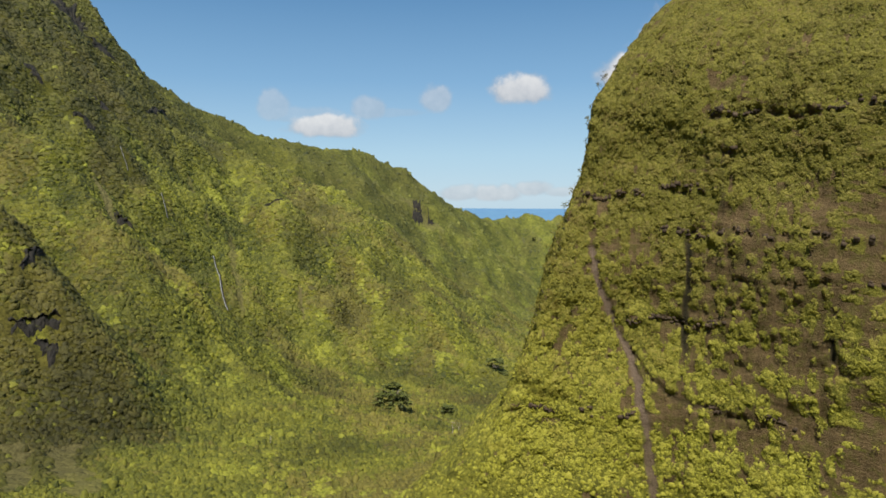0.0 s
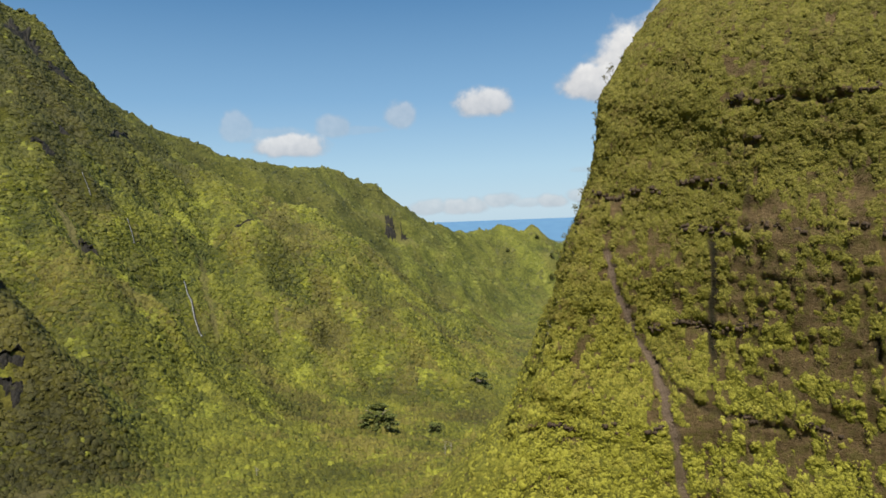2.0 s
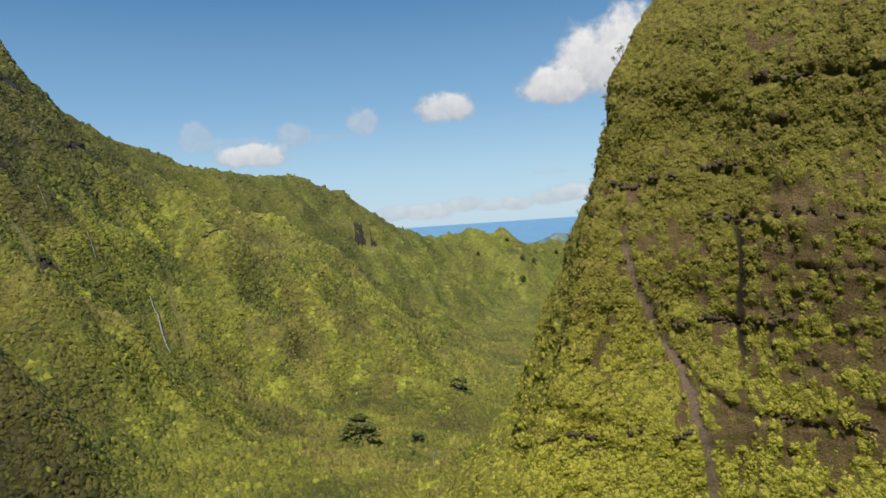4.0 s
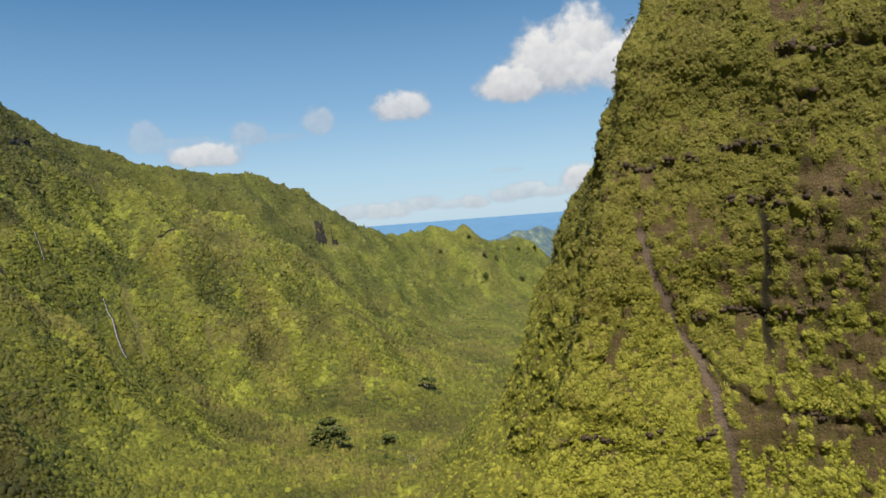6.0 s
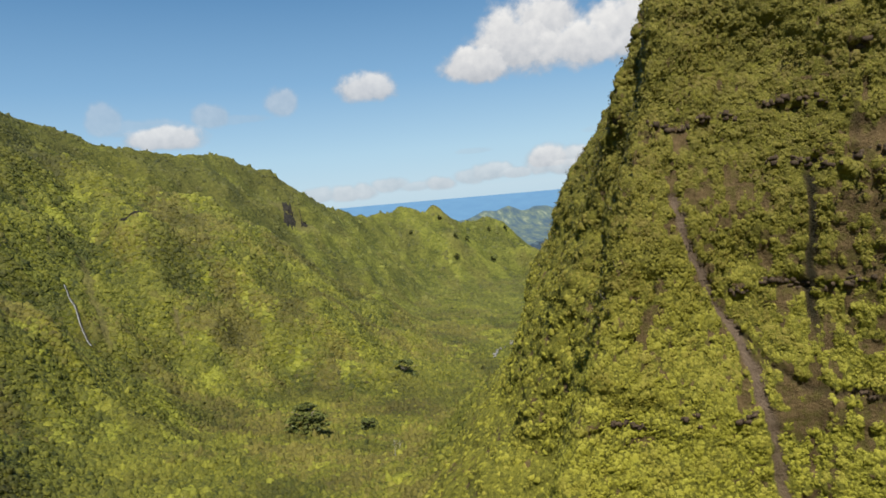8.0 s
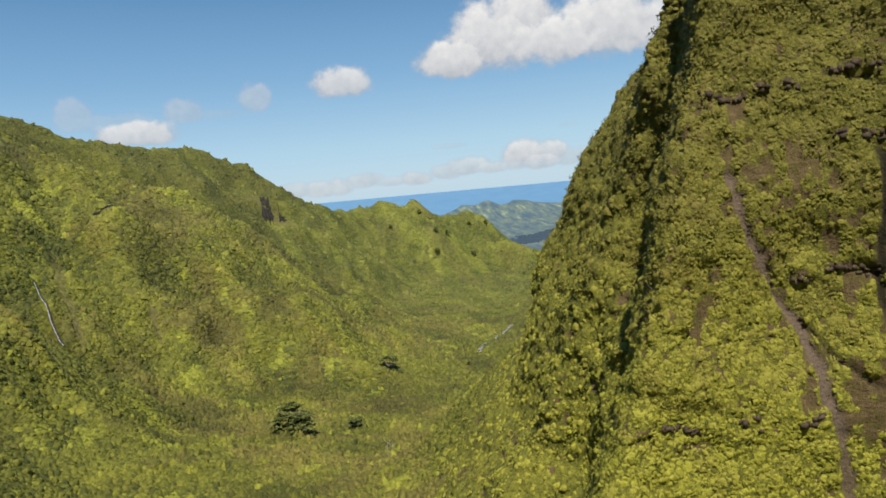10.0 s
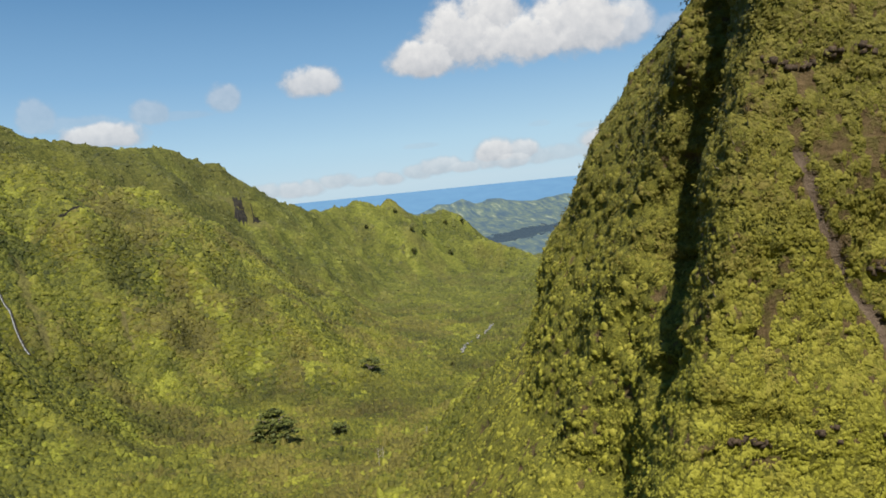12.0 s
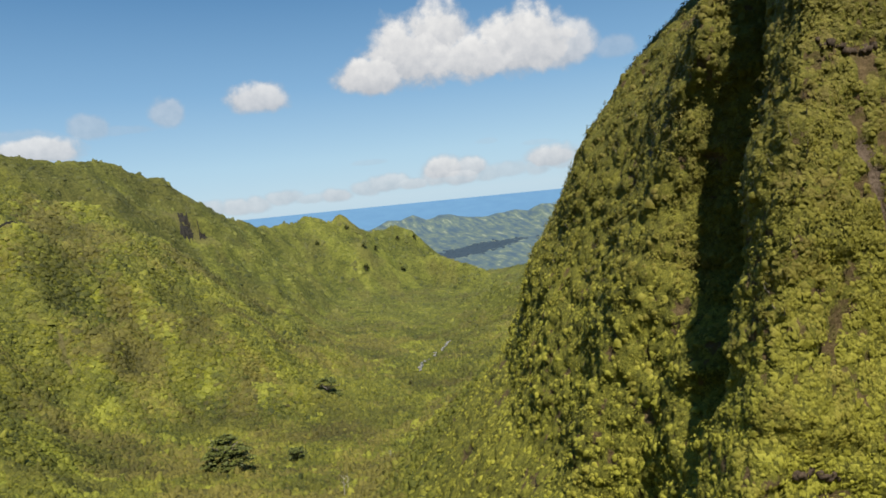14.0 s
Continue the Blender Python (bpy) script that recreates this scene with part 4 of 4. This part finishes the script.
# ---- waterfalls ----
def waterfall(line, wide, label, drops=40):
    """A thin fall of white water down the slope, with a streak of wetted rock beside it."""
    pts = np.array(line, float)
    s = np.linspace(0, len(pts) - 1, drops)
    x, y = np.interp(s, range(len(pts)), pts[:, 0]), np.interp(s, range(len(pts)), pts[:, 1])
    x = x + 0.2 * grain(s * 3.1, s * 0, seed=5)
    thing = base("waterfall", x[-1], y[-1], level(x[-1], y[-1]), label, "waterfall", "waterfalls")
    for name, mat, off, w0, lift in (("wet_rock", MAT_SHADED_BASALT, wide * 0.9, wide * 1.2, 1.6), ("falling_water", MAT_FOAM, 0.0, wide * 0.8, 1.8)):
        rows = []
        width = w0 * (0.75 + 0.5 * (grain(s * 1.7, s * 0 + 3.3, seed=6) * 0.5 + 0.5))
        for c in (-1, -0.35, 0.35, 1):
            px = x + off + c * width * 0.5
            z = height(px, y)
            rows.append(np.stack([px, y - 1.2 + 0.5 * c * c, z + lift * (1 - 0.6 * c * c)], -1))
        grid = np.stack(rows, 1)
        part(name, grid.reshape(-1, 3), grid_faces(drops, 4), mat, thing, shade=True)
    return thing


for line, wide, label in FALL_LINES:
    waterfall(line, wide, label)

# ---- rock ledges ----
def rock_ledge(x0, y0, x1, y1, tall, depth, label, seed, cleft=0.0):
    """A broken rock face under a brow, bedded in the slope."""
    n, m = 64, 26
    s, v = np.meshgrid(np.linspace(0, 1, n), np.linspace(-1, 1, m), indexing="ij")
    x, y = x0 + (x1 - x0) * s, y0 + (y1 - y0) * s
    e = 8.0
    sx = (height(x + e, y, False) - height(x - e, y, False)) / (2 * e)
    sy = (height(x, y + e, False) - height(x, y - e, False)) / (2 * e)
    line = np.hypot(x1 - x0, y1 - y0)
    ox, oy = (y1 - y0) / line, -(x1 - x0) / line
    turn = 1.0 if np.mean(sx * ox + sy * oy) < 0 else -1.0
    ox, oy = turn * ox, turn * oy
    reach = np.maximum(0.5 * tall / np.maximum(np.abs(sx * ox + sy * oy), 0.9) * (0.7 + 1.0 * fbm(s * 5, s * 0 + seed, octaves=4, seed=seed + 7, rough=0.6)), 0.8)
    px, py = x + ox * reach * v, y + oy * reach * v
    edge = np.maximum(np.abs(2 * s - 1) ** 4, np.abs(v) ** 3)
    blocks = np.round(3 * fbm(s * line / 4.5, v * tall / 7, octaves=3, seed=seed)) / 3
    rough = 0.6 * blocks + 0.6 * fbm(px / 3.0, py / 3.0, v * tall / 5, octaves=3, seed=seed + 3, rough=0.6)
    brow = np.exp(-((v + 0.6) / 0.2) ** 2) - np.exp(-((v + 0.05) / 0.3) ** 2)
    out = depth * (0.45 * rough + 0.75 * brow) * (1 - edge) - cleft * np.exp(-((s - 0.56 - 0.04 * v) / 0.09) ** 2) * (1 - smooth(np.abs(v), 0.7, 1.0))
    z = height(px, py) + 0.08 * tall + 3.6 - (depth * 0.8 + 0.08 * tall + 4.0) * edge + 0.5 * depth * rough * (1 - edge)
    ob = mesh_object("rock_ledge", np.stack([px + ox * out, py + oy * out, z], -1).reshape(-1, 3), grid_faces(n, m), MAT_SHADED_BASALT, False)
    return tagged(ob, label, "rock ledge", "rock ledges of the slopes")


for k, (x0, y0, x1, y1, tall, depth) in enumerate(ROCKS):
    rock_ledge(x0, y0, x1, y1, tall, depth, "dark basalt ledge with a shadowed hollow on the green slope", 200 + k)

rock_ledge(*ALCOVE, "dark rock face with a deep shadowed cleft below the ridge", 305, 34.0)

# ---- the stream and its stones ----
s = np.linspace(0, len(STREAM) - 1, 90)
stream_x = np.interp(s, range(len(STREAM)), [p[0] for p in STREAM]) + 5 * grain(s * 1.3, s * 0, seed=8)
stream_y = np.interp(s, range(len(STREAM)), [p[1] for p in STREAM])
rows = [np.stack([stream_x + c * 2.6, stream_y, height(stream_x, stream_y) + 1.2 - 0.4 * c * c], -1) for c in (-1, -0.3, 0.3, 1)]
stream = mesh_object("stream", np.stack(rows, 1).reshape(-1, 3), grid_faces(90, 4), MAT_STREAM, True)
tagged(stream, "pale rocky stream bed winding through the valley forest", "stream", kind="structure")


def stone_mesh(seed):
    bm = bmesh.new()
    bmesh.ops.create_icosphere(bm, subdivisions=2, radius=1.0)
    for v in bm.verts:
        v.co *= 1 + 0.32 * noise.noise(v.co * 1.4 + Vector((seed * 7.1, 0, 0)))
        v.co.z *= 0.65
    data = bpy.data.meshes.new("boulder")
    bm.to_mesh(data)
    bm.free()
    data.materials.append(MAT_STONE)
    return data


stones = [stone_mesh(k) for k in range(4)]
for k in range(34):
    at = rng.uniform(0, 89)
    x, y = float(np.interp(at, range(90), stream_x)) + rng.normal() * 3.2, float(np.interp(at, range(90), stream_y))
    boulder = new("boulder", stones[k % 4])
    size = float(rng.lognormal(math.log(1.4), 0.4))
    boulder.matrix_world = pose(x, y, level(x, y) + 0.9 + 0.2 * size, 0, 0, float(rng.uniform(0, 360))) @ Matrix.Diagonal((size, size, size, 1))
    tagged(boulder, "pale grey rounded boulder lying in the stream bed", "boulder", "stream boulders")

# ---- angular rock outcrops along the cliff's ledges ----
# from and to along the face, and height
CUBE = np.array([(i, j, k) for i in (-1, 1) for j in (-1, 1) for k in (-1, 1)], float)
SIDES = np.array([(0, 1, 3, 2), (4, 6, 7, 5), (0, 4, 5, 1), (2, 3, 7, 6), (0, 2, 6, 4), (1, 5, 7, 3)])
front_columns = np.where((us > steps[2]) & (us < steps[9]))[0]
for k, (from_x, to_x, high) in enumerate(LEDGES):
    at = from_x + float(rng.uniform(0, 2))
    while at < to_x:
        span = float(rng.uniform(2.0, 6.0))
        if rng.random() < 0.7:
            outcrop = None
            for _ in range(int(span * 1.6) + 1):
                x = at + rng.uniform(0, span)
                z = high + 1.2 * math.sin(x * 0.35 + k) + rng.normal() * 0.55
                row = int(np.argmin(np.abs(levels - z)))
                column = front_columns[int(np.argmin(np.abs(X[row, front_columns] - x)))]
                spot, out = cliff_points[row, column], normal[row, column]
                side = np.cross(out, (0, 0, 1.0))
                side /= np.linalg.norm(side)
                half = rng.uniform((0.35, 0.5, 0.3), (1.1, 0.8, 0.95))
                lean = rng.normal() * 0.25
                corner = (CUBE * rng.uniform(0.55, 1.1, (8, 3)) + rng.normal(size=(8, 3)) * 0.12) * half
                across, tall = corner[:, :1] + lean * corner[:, 2:], corner[:, 2:] - lean * corner[:, :1]
                points = np.array((spot[0], spot[1], z)) + across * side + (corner[:, 1:2] - 0.1) * np.array((out[0], out[1], 0.0)) + tall * np.array((0, 0, 1.0))
                if outcrop is None:
                    outcrop = base("rock_outcrop", *map(float, spot), "jagged dark brown rock outcrop along a ledge of the cliff", "rock outcrop", "outcrops of the cliff")
                part("rock", points, SIDES, MAT_OUTCROP, outcrop)
        at += span + float(rng.uniform(0.3, 2.5))

# ---- little trees that stand out along the cliff's edges ----
edge = np.where((levels > 265) & (levels < 375))[0]
for k in range(46):
    if k % 2:
        column = int(np.argmin(np.abs(us - (steps[8] + rng.uniform(-5, 4)))))
    else:
        column = int(np.argmin(np.abs(us - (rng.uniform(steps[12], steps[14])))))
    row = int(rng.choice(edge))
    spot, out = cliff_points[row, column], normal[row, column]
    tall = float(rng.uniform(1.6, 3.2))
    tree = base("cliff_tree", *map(float, spot), "small windswept tree leaning out from the cliff edge", "tree", "cliff edge trees")
    top = spot + out * tall * 0.45 + np.array((0, 0, tall * 0.85))
    p, f = limb([spot - out * 0.6, spot + out * tall * 0.3 + (0, 0, tall * 0.3), top], [0.14, 0.10, 0.04], 5)
    part("trunk", p, f, MAT_BARK, tree, shade=True)
    spots = top + rng.normal(size=(12, 3)) * tall * (0.17, 0.17, 0.2)
    p, f = leaf_clumps(spots, np.tile((0.0, 0.0, 1.0), (12, 1)), rng.uniform(0.35, 0.7, 12), 14, 0.36)
    part("crown", p, f, MAT_CLIFF_LEAF, tree)

# ---- dark domes added on the lowland in place of a cloud's shadow ----
count = 3600
a = np.radians(rng.normal(21.5, 1.4, count))
r = 3330 + rng.normal(0, 38, count) + (np.degrees(a) - 21.5) * 38
wx, wy = r * np.sin(a), 160 + r * np.cos(a)
spots = np.stack([wx, wy, height(wx, wy)], -1)
p, q = lumpy_domes(spots, rng.uniform(12, 22, count), rng.uniform(3, 6, count), np.tile((0.0, 0.0, 1.0), (count, 1)))
belt = mesh_object("cloud_shadow_patch", p, q, material("cloud_shadow_colour", lambda n, pl: n.mix(n.noise(pl, 0.02), (0.026, 0.046, 0.068), (0.036, 0.058, 0.078)), 0.9))
tagged(belt, "dark blue-green patch standing in for a cloud shadow on the lowland", "woods", kind="stuff")
